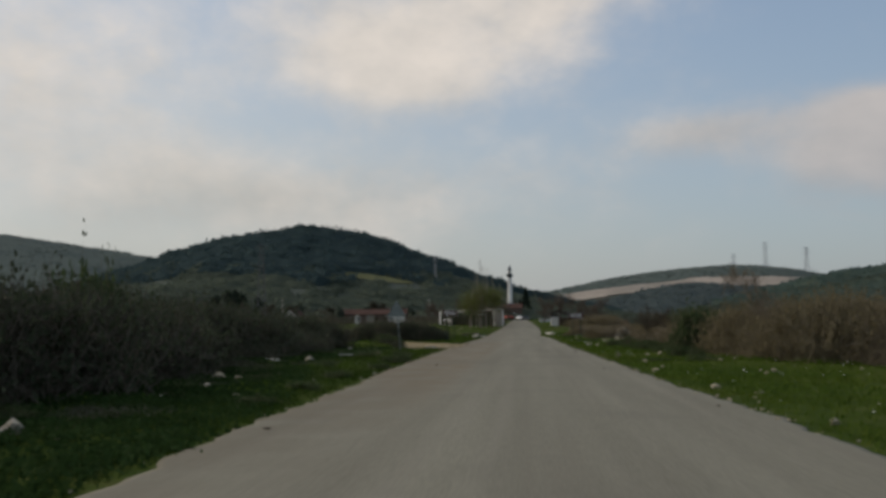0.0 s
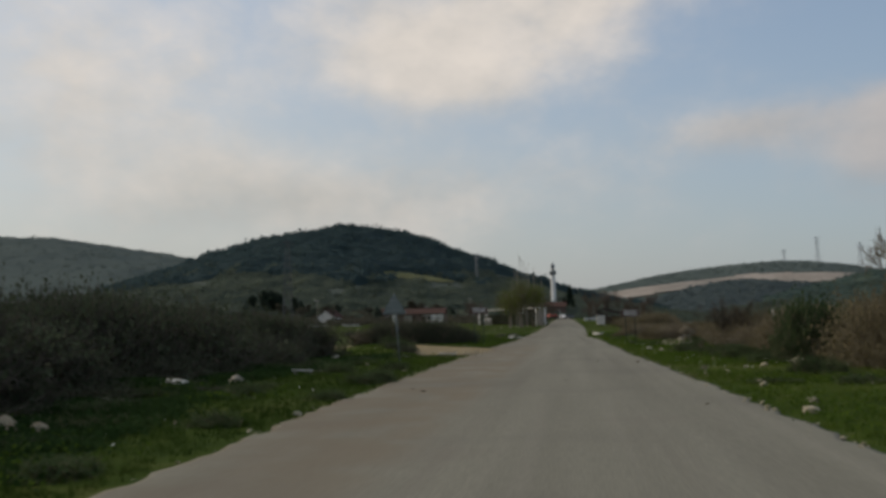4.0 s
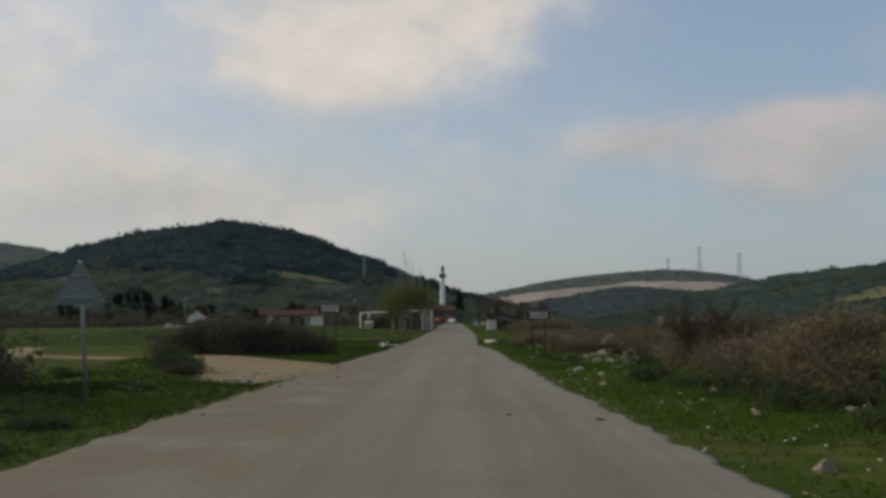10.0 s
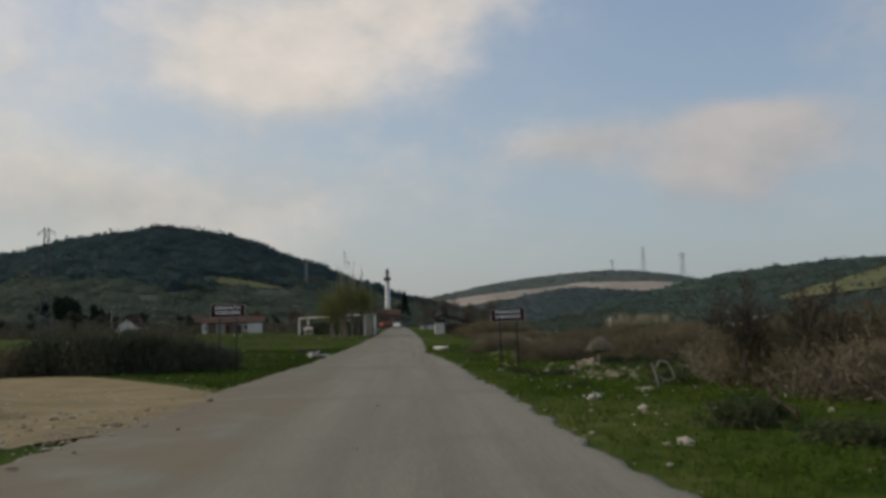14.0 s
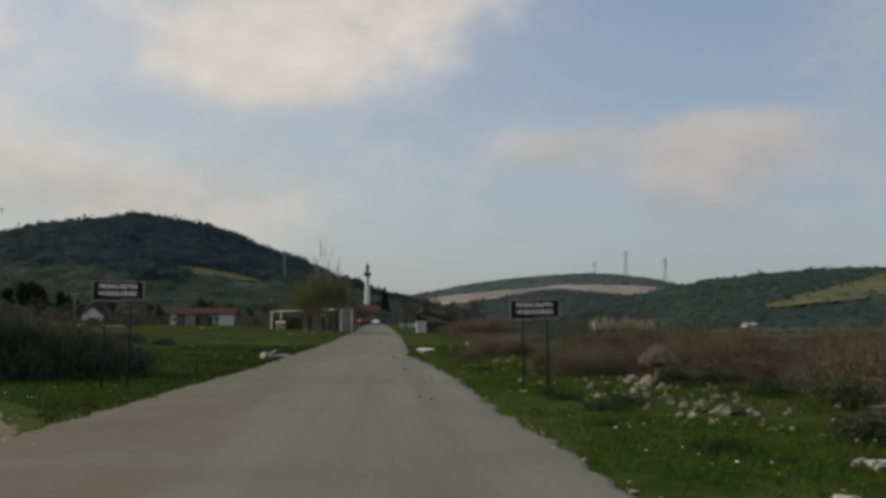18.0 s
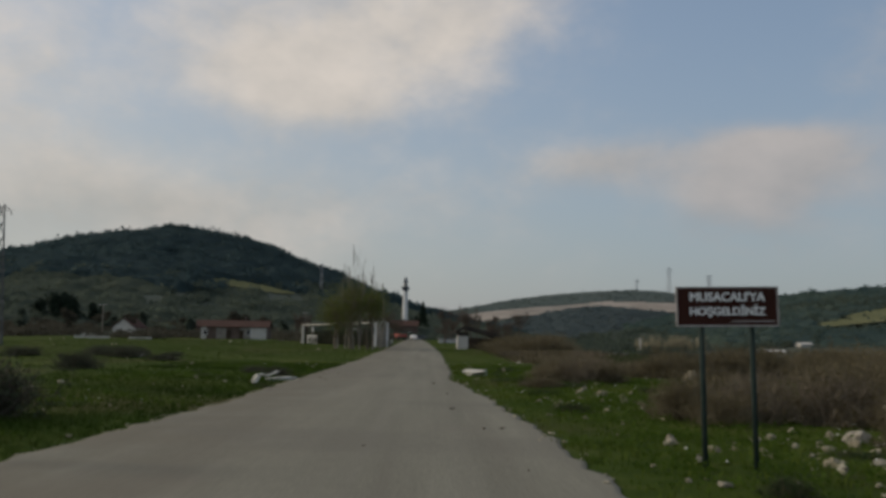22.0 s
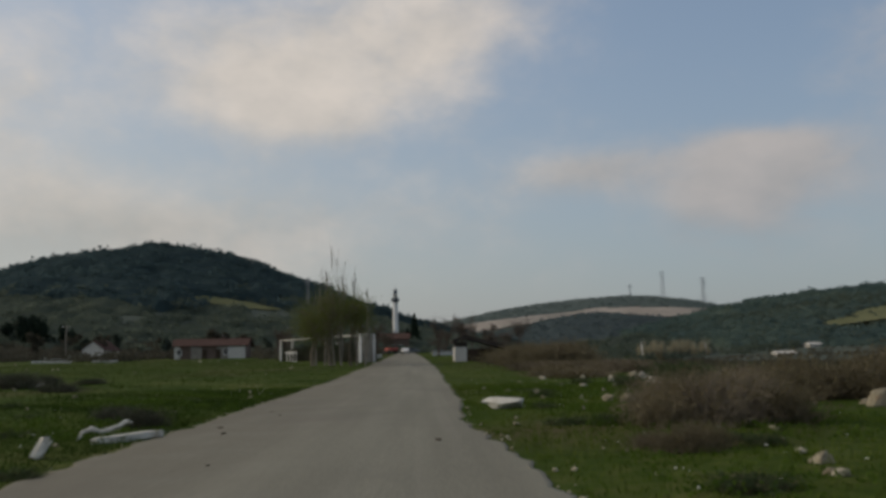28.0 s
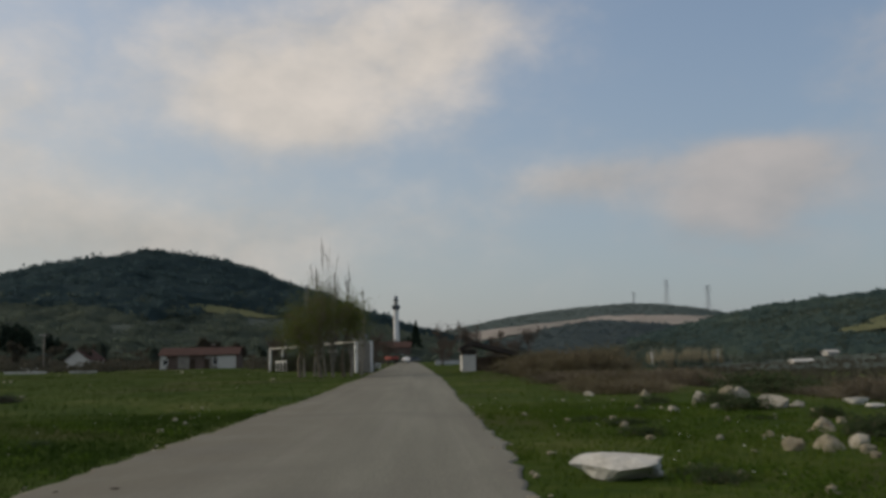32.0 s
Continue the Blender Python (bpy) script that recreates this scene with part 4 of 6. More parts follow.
rocks([(4.5, 81.1, .40), (4.18, 80.2, .25), (4.6, 79.0, .40), (3.94, 78.3, .2), (3.1, 79.8, .11), (2.8, 84.4, .12), (2.8, 83.0, .1), (4.5, 79.4, .2), (5.0, 78.5, .24), (5.0, 76.6, .29),
       (10.7, 92.6, .45), (3.6, 72.1, .14), (4.6, 73.6, .16), (3.3, 80.4, .12), (2.74, 76.9, .2), (3.1, 76.2, .3), (5.5, 79.8, .22), (6.8, 81.7, .2), (3.1, 72.9, .16), (2.5, 73.3, .16), (4.3, 77.4, .18), (4.5, 72.8, .2), (5.9, 98.4, .35), (4.2, 103.0, .3)],
      "pale rough stone lying in the grass", "roadside rocks", 0.75, brown=True)
rocks([(3.5, 68.6, .3), (3.0, 64.9, .14), (6.6, 69.7, .37), (4.8, 66.5, .21), (6.0, 78.7, .29), (4.8, 77.3, .16), (3.4, 66.9, .14), (7.4, 73.6, .47), (3.7, 64.9, .15), (5.5, 66.9, .22)],
      "broken pale stone near the welcome board", "roadside rocks")
rocks([(6.2, 67.3, .4), (5.6, 60.7, .42), (5.8, 62.1, .3), (5.4, 61.9, .25), (5.3, 62.3, .2), (5.7, 63.9, .22), (5.2, 63.6, .26), (5.3, 64.8, .28), (6.8, 67.1, .2), (6.3, 69.2, .25), (6.5, 70.5, .2), (4.3, 58.6, .12),
       (5.1, 58.7, .13), (6.2, 60.6, .17), (3.6, 68.9, .29), (3.4, 63.8, .16), (7.5, 74.8, .34), (7.7, 68.9, .27), (4.9, 64.1, .18), (4.8, 62.1, .18), (5.5, 63.0, .24), (5.9, 64.6, .2), (6.0, 61.4, .2)],
      "brownish stone of a rubble heap", "stones of the rubble heap", brown=True)
rocks([(6.42, 67.75, .66)], "pinkish boulder below a dry shrub", "boulders in the meadow", 0.85, brown=True)
rocks([(6.53, 69.8, .33), (5.24, 64.6, .25), (5.57, 64.9, .2), (6.66, 69.2, .15), (7.18, 73.2, .27), (4.48, 67.8, .17), (6.4, 66.4, .3), (4.75, 66.2, .22), (8.2, 69.6, .18), (4.5, 67.9, .16), (4.3, 68.4, .11), (3.32, 66.7, .12), (3.05, 64.9, .12), (4.77, 77.3, .17)],
      "pale stone of the rubble heap in the grass", "stones of the rubble heap")
rocks([(3.4, 52.3, .36), (4.9, 54.5, .36)], "flat pale stone lying in the grass", "roadside rocks", 1.1, True)
rocks([(3.7, 50.2, .2), (3.7, 54.0, .09), (3.1, 52.5, .08), (3.7, 58.4, .1), (3.6, 49.7, .14), (4.9, 44.0, .22), (4.1, 43.2, .09), (4.0, 43.9, .1), (3.4, 41.6, .1), (4.2, 42.0, .1), (6.8, 60.8, .17)],
      "small pale stone lying in the grass", "roadside rocks")
rocks([(5.8, 38.7, .32), (3.1, 33.0, .1), (3.0, 32.0, .09), (5.7, 65.7, .37), (5.6, 45.6, .17), (7.7, 27.4, .38), (4.3, 39.6, .2), (5.6, 22.4, .16), (6.6, 30.2, .22), (5.3, 28.0, .14)],
      "pale rounded stone in the green verge", "roadside rocks")
rocks([(-6.3, 10.7, .5), (-7.6, 21.9, .56), (-7.1, 22.0, .44), (-8.1, 25.6, .33), (-8.3, 28.5, .36), (-7.15, 29.2, .4), (-10.0, 40.1, .9), (-4.5, 13.7, .16), (-5.2, 15.8, .16), (-6.6, 18.2, .32), (-6.43, 17.4, .15), (-7.4, 20.5, .17), (-6.9, 24.1, .18), (-4.0, 23.5, .18), (-8.45, 42.2, .46), (-7.2, 39.7, .2), (-4.6, 30.1, .11), (-4.8, 31.2, .12)],
      "dull grey stone in the verge before the brambles", "roadside rocks", 1.0)
rocks([(-5.37, 85.4, .16), (-4.6, 108.8, .24), (-5.8, 62.4, .14), (-15.0, 98.0, .3), (-12.0, 104.0, .3), (-17.0, 88.0, .3)],
      "pale stone lying in the open meadow", "stones in the meadow", 0.6)


rocks([(-8.3, 28.6, .7)], "flat pale slab lying in the green verge", "roadside rocks", 0.8, True)
rocks([(-19.3, 118.2, 1.1)], "long pale flat stone in the open meadow", "stones in the meadow", 0.8, True)
rocks([(3.14, 46.2, .24), (5.98, 36.1, .4), (6.62, 41.3, .25), (3.29, 34.5, .25), (4.41, 34.9, .15), (4.19, 32.3, .11), (6.1, 57.3, .35), (4.77, 54.7, .22)],
      "pale buff stone in the green verge", "roadside rocks")


def debris():
    x, y = -4.57, 86.35
    t = thing("concrete_post", "broken white concrete post lying beside the asphalt", "rubble", pose(x, y, z_at(x, y) + 0.01, 0, -1.5, 55))
    bm = box(1.32, 0.15, 0.12, (0, 0, -0.01), 0.02)
    bmesh.ops.subdivide_edges(bm, edges=[e for e in bm.edges if abs(e.verts[0].co.x - e.verts[1].co.x) > 0.5], cuts=7)
    r = random.Random(5)
    for v in bm.verts:
        v.co += Vector((r.uniform(-.02, .02), r.uniform(-.012, .012), r.uniform(-.01, .01)))
    part("shaft", bm, M["lime_rock"], t)
    part("reinforcing_bar", rod((0.6, 0, 0.05), (0.82, 0.02, 0.07), 0.008, 0.007, 6), M["dull_steel"], t, "thin rusty bar")
    pts = [(-0.32, -0.3, 0.02), (-0.3, -0.12, 0.14), (-0.2, -0.02, 0.19), (-0.1, 0.1, 0.13), (0.02, 0.2, 0.15), (0.14, 0.32, 0.2), (0.22, 0.42, 0.27), (0.3, 0.5, 0.25)]
    c = thing("plastic_strip", "crumpled white plastic strip on the verge", "litter", pose(-5.05, 86.6, z_at(-5.05, 86.6)))
    part("strip", tube(pts, (0.02, 0.045, 0.05, 0.035, 0.045, 0.04, 0.045, 0.02)), M["lime_rock"], c, smooth=True)
    for px, py, long, wide, turn, lift in ((-5.05, 47.2, 0.88, 0.13, 47, 0.10), (-6.45, 31.8, 0.5, 0.2, 8, 0.09)):
        b = thing("board", "pale weathered board lying on the grass", "board", pose(px, py, z_at(px, py) + lift, -6, 2, turn), "pale boards in the verge")
        part("plank", box(long, wide, 0.035, (0, 0, 0), 0.006), M["plaster"], b)
        part("batten", box(0.05, wide * 0.9, lift, (long * 0.36, 0, -lift), 0.004), M["pole_wood"], b)
        part("batten", box(0.05, wide * 0.9, lift, (-long * 0.36, 0, -lift), 0.004), M["pole_wood"], b)
    k = thing("concrete_slab", "broken white slab leaning in the grass", "rubble", pose(-4.95, 83.6, z_at(-4.95, 83.6) - 0.02, -20, 28, 20))
    bm = box(0.13, 0.22, 0.33, (0, 0, 0), 0.025)
    for v in bm.verts:
        v.co += Vector((r.uniform(-.02, .02), r.uniform(-.02, .02), r.uniform(-.02, .02)))
    part("slab", bm, M["lime_rock"], k)


debris()


def driftwood():
    t = thing("dead_branch", "pale dead branch bent into a loop in the grass", "branch", pose(5.3, 54.6, z_at(5.3, 54.6)))
    pts = [(-0.1, 0, -0.05), (-0.16, 0, 0.25), (-0.2, 0, 0.42), (-0.08, 0.05, 0.6), (0.08, 0.05, 0.56), (0.16, 0.02, 0.4), (0.2, 0, 0.25), (0.05, -0.03, 0.2), (-0.12, 0, 0.28)]
    part("limb", tube(pts, [0.030 - 0.002 * k for k in range(len(pts))]), M["pole_wood"], t, smooth=True)
    part("stub", rod((-0.2, 0, 0.4), (-0.26, 0.02, 0.56), 0.03, 0.015, 6), M["pole_wood"], t)
    b = thing("dead_branch", "long brown dead branch lying in the grass", "branch", pose(5.1, 48.5, z_at(5.1, 48.5)))
    part("limb", tube([(0.45, 1.1, 0.22), (0.2, 0.8, 0.34), (0.12, 0.35, 0.2), (-0.08, -0.1, 0.26), (0.02, -0.55, 0.1), (-0.18, -1.0, 0.05)], (0.01, 0.017, 0.022, 0.026, 0.028, 0.03)), M["dark_wood"], b, smooth=True)
    part("twig", rod((0.05, 0.4, 0.24), (0.4, 0.9, 0.5), 0.016, 0.006, 5), M["dark_wood"], b)


driftwood()


def dry_shrub(x, y, bottom, top, wide, seed):
    """An umbrella of dense pale dead twigs and husks on a bare stem."""
    r = np.random.default_rng(seed)
    t = thing("dry_shrub", "pale dried umbrella-shaped shrub on a bare stem", "shrub", pose(x, y, z_at(x, y)))
    part("stem", tube([(-0.06, 0, -0.05), (-0.05, 0, 0.2), (0.0, 0.01, bottom), (0.03, 0.0, bottom + 0.12)], (0.03, 0.026, 0.022, 0.012), 7), M["pale_twig"], t, smooth=True)
    n = 900
    a, u = r.uniform(0, 6.283, n), np.sqrt(r.uniform(0, 1, n))
    lobe = 1 + 0.22 * np.sin(3 * a + 1.0) + 0.12 * np.sin(7 * a)
    tip = np.stack([np.cos(a) * u * wide / 2 * lobe, np.sin(a) * u * wide / 2 * lobe, bottom + (top - bottom) * (1 - 0.75 * u ** 2) * r.uniform(0.55, 1.05, n)], 1)
    base = np.stack([0.12 * tip[:, 0], 0.12 * tip[:, 1], np.full(n, bottom)], 1)
    mid = base + (tip - base) * 0.55 + r.normal(size=(n, 3)) * 0.03 + np.array([0, 0, 0.05])
    part("branchwork", mesh_of("branchwork", *twig_arrays(base, mid, tip, r.uniform(0.004, 0.008, n)), M["dry_twig"]), None, t)
    j = r.integers(0, n, 2600)
    part("dry_foliage", mesh_of("dry_foliage", *leaf_arrays(mid[j] + (tip[j] - mid[j]) * r.uniform(0, 1.05, (2600, 1)) + r.normal(size=(2600, 3)) * 0.02, 0.05, r), M["dry_twig"]), None, t, "dry pale seed husks")


dry_shrub(6.86, 68.3, 0.44, 1.02, 0.95, 3)

# ---------------------------------------------------------------- brambles and bushes


def bush_meshes(seed, n_twig, n_leaf, size, leaf):
    """Twigs and leaves of one bush of about a metre in radius and height."""
    r = np.random.default_rng(seed)
    b = r.normal(size=(n_twig, 3)) * np.array([0.35, 0.35, 0])
    d = r.normal(size=(n_twig, 3)) * np.array([0.55, 0.55, 0.25]) + np.array([0, 0, 0.75])
    d *= r.uniform(0.55, 1.15, n_twig)[:, None] / (np.linalg.norm(d, axis=1, keepdims=True) + 1e-9)
    mid = b + d * 0.55 + r.normal(size=(n_twig, 3)) * 0.07
    tip = b + d + r.normal(size=(n_twig, 3)) * 0.13 + np.array([0, 0, -0.08]) * np.hypot(d[:, 0], d[:, 1])[:, None]
    mid[:, 2], tip[:, 2] = np.clip(mid[:, 2], 0.03, None), np.clip(tip[:, 2], 0.05, None)
    for v in (mid, tip):      # the crown is level, with few long shoots
        v[:, 2] = np.where(v[:, 2] > 0.78, 0.78 + (v[:, 2] - 0.78) * 0.55, v[:, 2])
    # side twigs
    k = r.integers(0, n_twig, n_twig * 2)
    s0 = mid[k] + (tip[k] - mid[k]) * r.uniform(0, 0.8, (len(k), 1))
    e = r.normal(size=(len(k), 3)) * 0.17 + (tip[k] - mid[k]) * 0.25
    s1, s2 = s0 + e * 0.5 + r.normal(size=e.shape) * 0.02, s0 + e
    s2[:, 2] = np.clip(s2[:, 2], 0.03, None)
    P0, P1, P2 = np.concatenate([b, s0]), np.concatenate([mid, s1]), np.concatenate([tip, s2])
    rad = np.concatenate([r.uniform(0.007, 0.013, n_twig), r.uniform(0.004, 0.008, len(k))]) * size
    tw = twig_arrays(P0, P1, P2, rad)
    j = r.integers(0, len(P0), n_leaf)
    t = r.uniform(0.15, 1, (n_leaf, 1))
    lp = np.where(t < 0.5, P0[j] + (P1[j] - P0[j]) * t * 2, P1[j] + (P2[j] - P1[j]) * (t * 2 - 1)) + r.normal(size=(n_leaf, 3)) * 0.03
    lp[:, 2] = np.clip(lp[:, 2], 0.02, None)
    return tw, leaf_arrays(lp, leaf, r)


def bush_kind(name, seeds, n_twig, n_leaf, size, leaf, twig_mat, leaf_mat, label, category):
    out = []
    for s in seeds:
        tw, lf = bush_meshes(s, n_twig, n_leaf, size, leaf)
        t = thing(name, label, category, pose(0, -300, -20))
        part("branchwork", mesh_of("branchwork", *tw, twig_mat), None, t)
        part("foliage", mesh_of("foliage", *lf, leaf_mat), None, t)
        out.append(t)
    return out


BRAMBLE = bush_kind("bramble_bush", (1, 2, 3), 620, 3000, 0.95, 0.06, M["twig"], M["brown_leaf"], "leafless brown bramble thicket", "bush")
THICKET = bush_kind("thicket_bush", (4, 5, 6), 560, 3600, 1.05, 0.065, M["dark_twig"], M["dark_leaf"], "dark dense thicket of brown twigs and leaves", "bush")
GREEN = bush_kind("green_bush", (7, 8), 260, 5200, 1.2, 0.085, M["twig"], M["green_leaf"], "rounded leafy green bush", "bush")
GREYS = bush_kind("bramble_bush", (9, 10), 620, 2200, 0.9, 0.055, M["twig_grey"], M["brown_leaf"], "greyish leafless bramble thicket", "bush")
rb = random.Random(21)


def plant(kinds, x, y, rad, high, label="", group=""):
    ob = copy_thing(rb.choice(kinds), pose(x, y, z_at(x, y) - 0.05, 0, 0, rb.uniform(0, 360)))
    ob.matrix_basis = ob.matrix_basis @ Matrix.Diagonal((rad, rad, high, 1))
    if label:
        ob["label"] = label
    if group:
        ob["group"] = group


def belt(kinds, n, xf, yr, rad, high, label, group):
    """Bushes strewn over a strip; xf gives its near and far side at y."""
    for _ in range(n):
        y = rb.uniform(*yr)
        a, b = xf(y)
        u = rb.random()
        x = a + (b - a) * u
        g = 0.75 + 0.25 * min(1, u * 2)
        plant(kinds, x, y, rb.uniform(*rad), rb.uniform(*high) * g, label, group)


belt(THICKET, 96, lambda y: (-8.8 - 0.035 * y, -18 - 0.06 * y), (22, 44.5), (1.0, 1.7), (1.6, 2.8), "dark tangled thicket along the verge", "thicket beside the road")
for x, y, r_, h_ in ((-9.6, 43.2, 1.1, 1.6), (-10.4, 42.0, 1.2, 1.8), (-10.9, 44.2, 1.1, 1.4), (-11.4, 47.2, 1.1, 0.8), (-12.2, 49.2, 1.2, 0.6), (-11.2, 45.8, 1.1, 1.1), (-13.2, 47.8, 1.3, 1.0)):
    plant(THICKET, x, y, r_, h_, "dark tangled thicket along the verge", "thicket beside the road")
belt(THICKET, 66, lambda y: (-8.8, -17), (0, 23), (1.1, 1.7), (2.2, 2.9), "dark tangled thicket along the verge", "thicket beside the road")
for k in range(40):                              # one long hedge on the far side of the track
    u = (k % 20 + rb.uniform(0.0, 1.0)) / 20
    x, y = -13.6 + 6.5 * u, 68.1 - 1.0 * math.sin(3.14 * u) + 1.2 * u + (0.6 if k < 20 else rb.uniform(1.2, 3.2))
    plant(THICKET + THICKET + GREYS, x, y, rb.uniform(0.75, 1.05), (0.95 + 0.75 * math.sin(3.14 * u) ** 0.7) * rb.uniform(0.85, 1.05), "low dark brown bramble hedge behind the dirt track", "brambles behind the track")
for x, y, r_, h_ in ((-7.4, 50.6, .45, .36), (-8.0, 51.5, .5, .42), (-14.5, 95, .9, .8), (-19.7, 117, 1.2, .9), (-22, 120, 1.4, .8), (-5.15, 89.2, .42, .45), (-20.6, 123.3, .7, .66), (-18.4, 123.8, .75, .42), (-16, 113, .9, .5), (-26, 116, 1.2, .7), (-31, 119, 1.2, .8), (-6.3, 90.9, .4, .4)):
    plant(THICKET, x, y, r_, h_, "small dark bush in the open meadow", "bushes in the meadow")


def right_side(y):
    return np.interp(y, [10, 25, 33, 40, 46, 52, 60], [9.8, 9.6, 7.6, 7.3, 6.8, 6.6, 7.8]), np.interp(y, [10, 60], [17, 17])


belt(BRAMBLE, 26, lambda y: (7.3, 12), (27, 37), (0.9, 1.4), (1.7, 2.35), "tall brown bramble thicket round a bare tree", "brambles beside the road")
belt(BRAMBLE + GREYS, 26, lambda y: (right_side(y)[0] + 0.8, 15), (40, 53), (0.9, 1.4), (1.2, 2.4), "tall brown leafless brambles along the verge", "brambles beside the road")
belt(BRAMBLE + GREYS, 64, right_side, (12, 62), (0.8, 1.5), (0.7, 2.0), "brown leafless brambles along the verge", "brambles beside the road")
belt(BRAMBLE + GREYS, 30, lambda y: (9.6, 20), (60, 76), (0.8, 1.4), (0.7, 1.8), "brown leafless brambles behind the rubble", "brambles beside the road")
belt(BRAMBLE, 20, lambda y: (9.4, 18), (93, 100), (0.8, 1.2), (1.0, 1.5), "brown leafless brambles behind the stones", "brambles beside the road")
belt(BRAMBLE, 15, lambda y: (10.6, 18), (77, 92), (0.8, 1.3), (1.0, 1.5), "brown leafless brambles behind the stones", "brambles beside the road")
for x, y, r_, h_ in ((4.2, 86.4, .55, .65), (4.7, 87.0, .65, .85), (5.2, 86.5, .75, .95), (5.7, 87.5, .8, 1.0), (4.6, 88.2, .6, .8), (6.3, 88.3, .8, 1.0), (5.2, 88.9, .75, .95), (6.2, 86.6, .65, .8), (3.5, 82.7, .4, .36), (3.8, 83.2, .4, .42), (3.2, 83.3, .3, .3),
                     (5.0, 73.2, .6, .85), (5.6, 74.2, .7, 1.0), (5.4, 72.2, .55, .7), (6.2, 73.0, .7, 1.0), (6.8, 74.4, .8, 1.1), (7.6, 72.6, .8, 1.1), (8.4, 74.0, .9, 1.2), (8.6, 71.4, .8, 1.1), (9.4, 72.6, .9, 1.3), (9.2, 69.8, .8, 1.2), (10.2, 74.2, .9, 1.2)):
    plant(BRAMBLE + GREYS, x, y, r_, h_, "single brown bramble clump near the stones", "brambles beside the road")
belt(BRAMBLE + GREYS, 18, lambda y: (7.6, 14), (121, 140), (1.1, 1.9), (0.5, 0.95), "brown hedge of bare brambles across the meadow", "hedge across the meadow")
belt(BRAMBLE + GREYS + GREEN, 64, lambda y: (14, 52), (117, 136), (1.0, 2.1), (0.5, 1.5), "low brown hedge of bare brambles across the meadow", "hedge across the meadow")
belt(GREYS + BRAMBLE, 26, lambda y: (8.6, 14.5), (142, 168), (1.5, 2.3), (1.6, 2.4), "brown bare scrub beside the shed", "hedge across the meadow")
belt(THICKET, 46, lambda y: (-8.5 - 0.02 * y, -10.2), (2, 42), (0.6, 1.0), (0.4, 1.1), "low dark brush at the foot of the thicket", "thicket beside the road")
belt(THICKET + GREEN + GREEN, 80, lambda y: (-5.6 - 0.02 * y, -9.0), (3, 42), (0.35, 0.7), (0.12, 0.28), "low dark weeds in front of the thicket", "dark weeds in the verge")
belt(BRAMBLE, 22, lambda y: (20, 60), (92, 120), (1.4, 2.2), (0.5, 0.95), "brown bare scrub at the edge of the meadow", "hedge across the meadow")
for k in range(16):
    u = k / 15
    plant(THICKET, -19.0 + 13.0 * u, 209.0 - 27.0 * u, rb.uniform(1.2, 1.7), rb.uniform(1.6, 2.6), "dark bush behind the open shelter", "bushes behind the shelter")
for x, y, r_, h_ in ((7.0, 69.0, .4, .34), (7.5, 68.8, .45, .38), (8.0, 69.1, .45, .4), (6.6, 68.2, .35, .2), (8.5, 68.6, .5, .35)):
    plant(BRAMBLE + GREEN, x, y, r_, h_, "low tangle of weeds beside pale stones", "weed clumps in the verge")
for _ in range(70):
    y = rb.uniform(26, 112)
    side = rb.random() < 0.72
    x = float(road_r(y)) + rb.uniform(1.0, 6.5) if side else float(road_l(y)) - rb.uniform(1.5, 9.0)
    if not in_track(np.array([x]), np.array([y]), 0.8)[0]:
        plant(GREEN, x, y, rb.uniform(0.22, 0.5), rb.uniform(0.10, 0.24), "low dark green weed clump in the grass", "weed clumps in the verge")
for x, y, r_, h_, k_ in ((-4.4, 30.7, .36, .34, "low"), (-4.6, 29.9, .35, .26, "low"), (-4.5, 31.8, .35, .22, "low"), (-4.3, 26.2, .3, .22, "low"), (-4.7, 22.0, .35, .25, "low"), (-5.0, 35.5, .4, .25, "low"), (-5.4, 38.0, .4, .22, "low"), (-4.6, 18.2, .35, .25, "low"), (-4.4, 14.6, .35, .22, "low"),
                         (-7.7, 51.9, .55, .5, "low"), (-8.3, 52.6, .6, .6, "low"), (-4.35, 81.7, .3, .16, "low"), (-6.0, 33.5, .5, .4, "low"), (-6.3, 27.5, .5, .35, "low"), (-10.2, 20.8, .85, 2.75, "tall"), (-10.9, 21.6, .8, 2.4, "tall")):
    plant(GREEN, x, y, r_, h_, f"{'leafy green clump' if k_ == 'low' else 'tall dark green shrub'} at the edge of the verge", "green bushes")
for x, y, r_, h_ in ((4.94, 40.2, .38, .4), (5.27, 37.7, .45, .34), (4.3, 47.8, .4, .42), (4.9, 48.4, .35, .35), (7.43, 97.6, .5, .46), (8.8, 102.4, .35, .33), (7.1, 110.7, .45, .36), (8.0, 106.2, .3, .32)):
    plant(GREEN, x, y, r_, h_, "dark green weedy bush among pale stones", "green bushes")
for x, y, r_, h_ in ((6.75, 38.8, .75, 1.75), (7.2, 39.3, .8, 1.9), (7.5, 38.9, .7, 1.7), (6.4, 38.3, .5, .9)):
    plant(GREEN, x, y, r_, h_, "tall rounded dark green bush beside the verge", "green bushes")
for x, y, r_, h_ in ((5.2, 44.6, .5, .4), (5.8, 45.4, .5, .45), (6.0, 56.5, .5, .4), (8.6, 61.8, .7, .6), (9.6, 62.8, .7, .7), (7.8, 64, .5, .4), (7.3, 97.0, .5, .5), (8.4, 106.4, .6, .4), (10.2, 101.5, .6, .5), (8.9, 109.8, .6, .5), (5.6, 41.8, .45, .4)):
    plant(GREEN, x, y, r_, h_, "low green weedy bush among the stones", "green bushes")
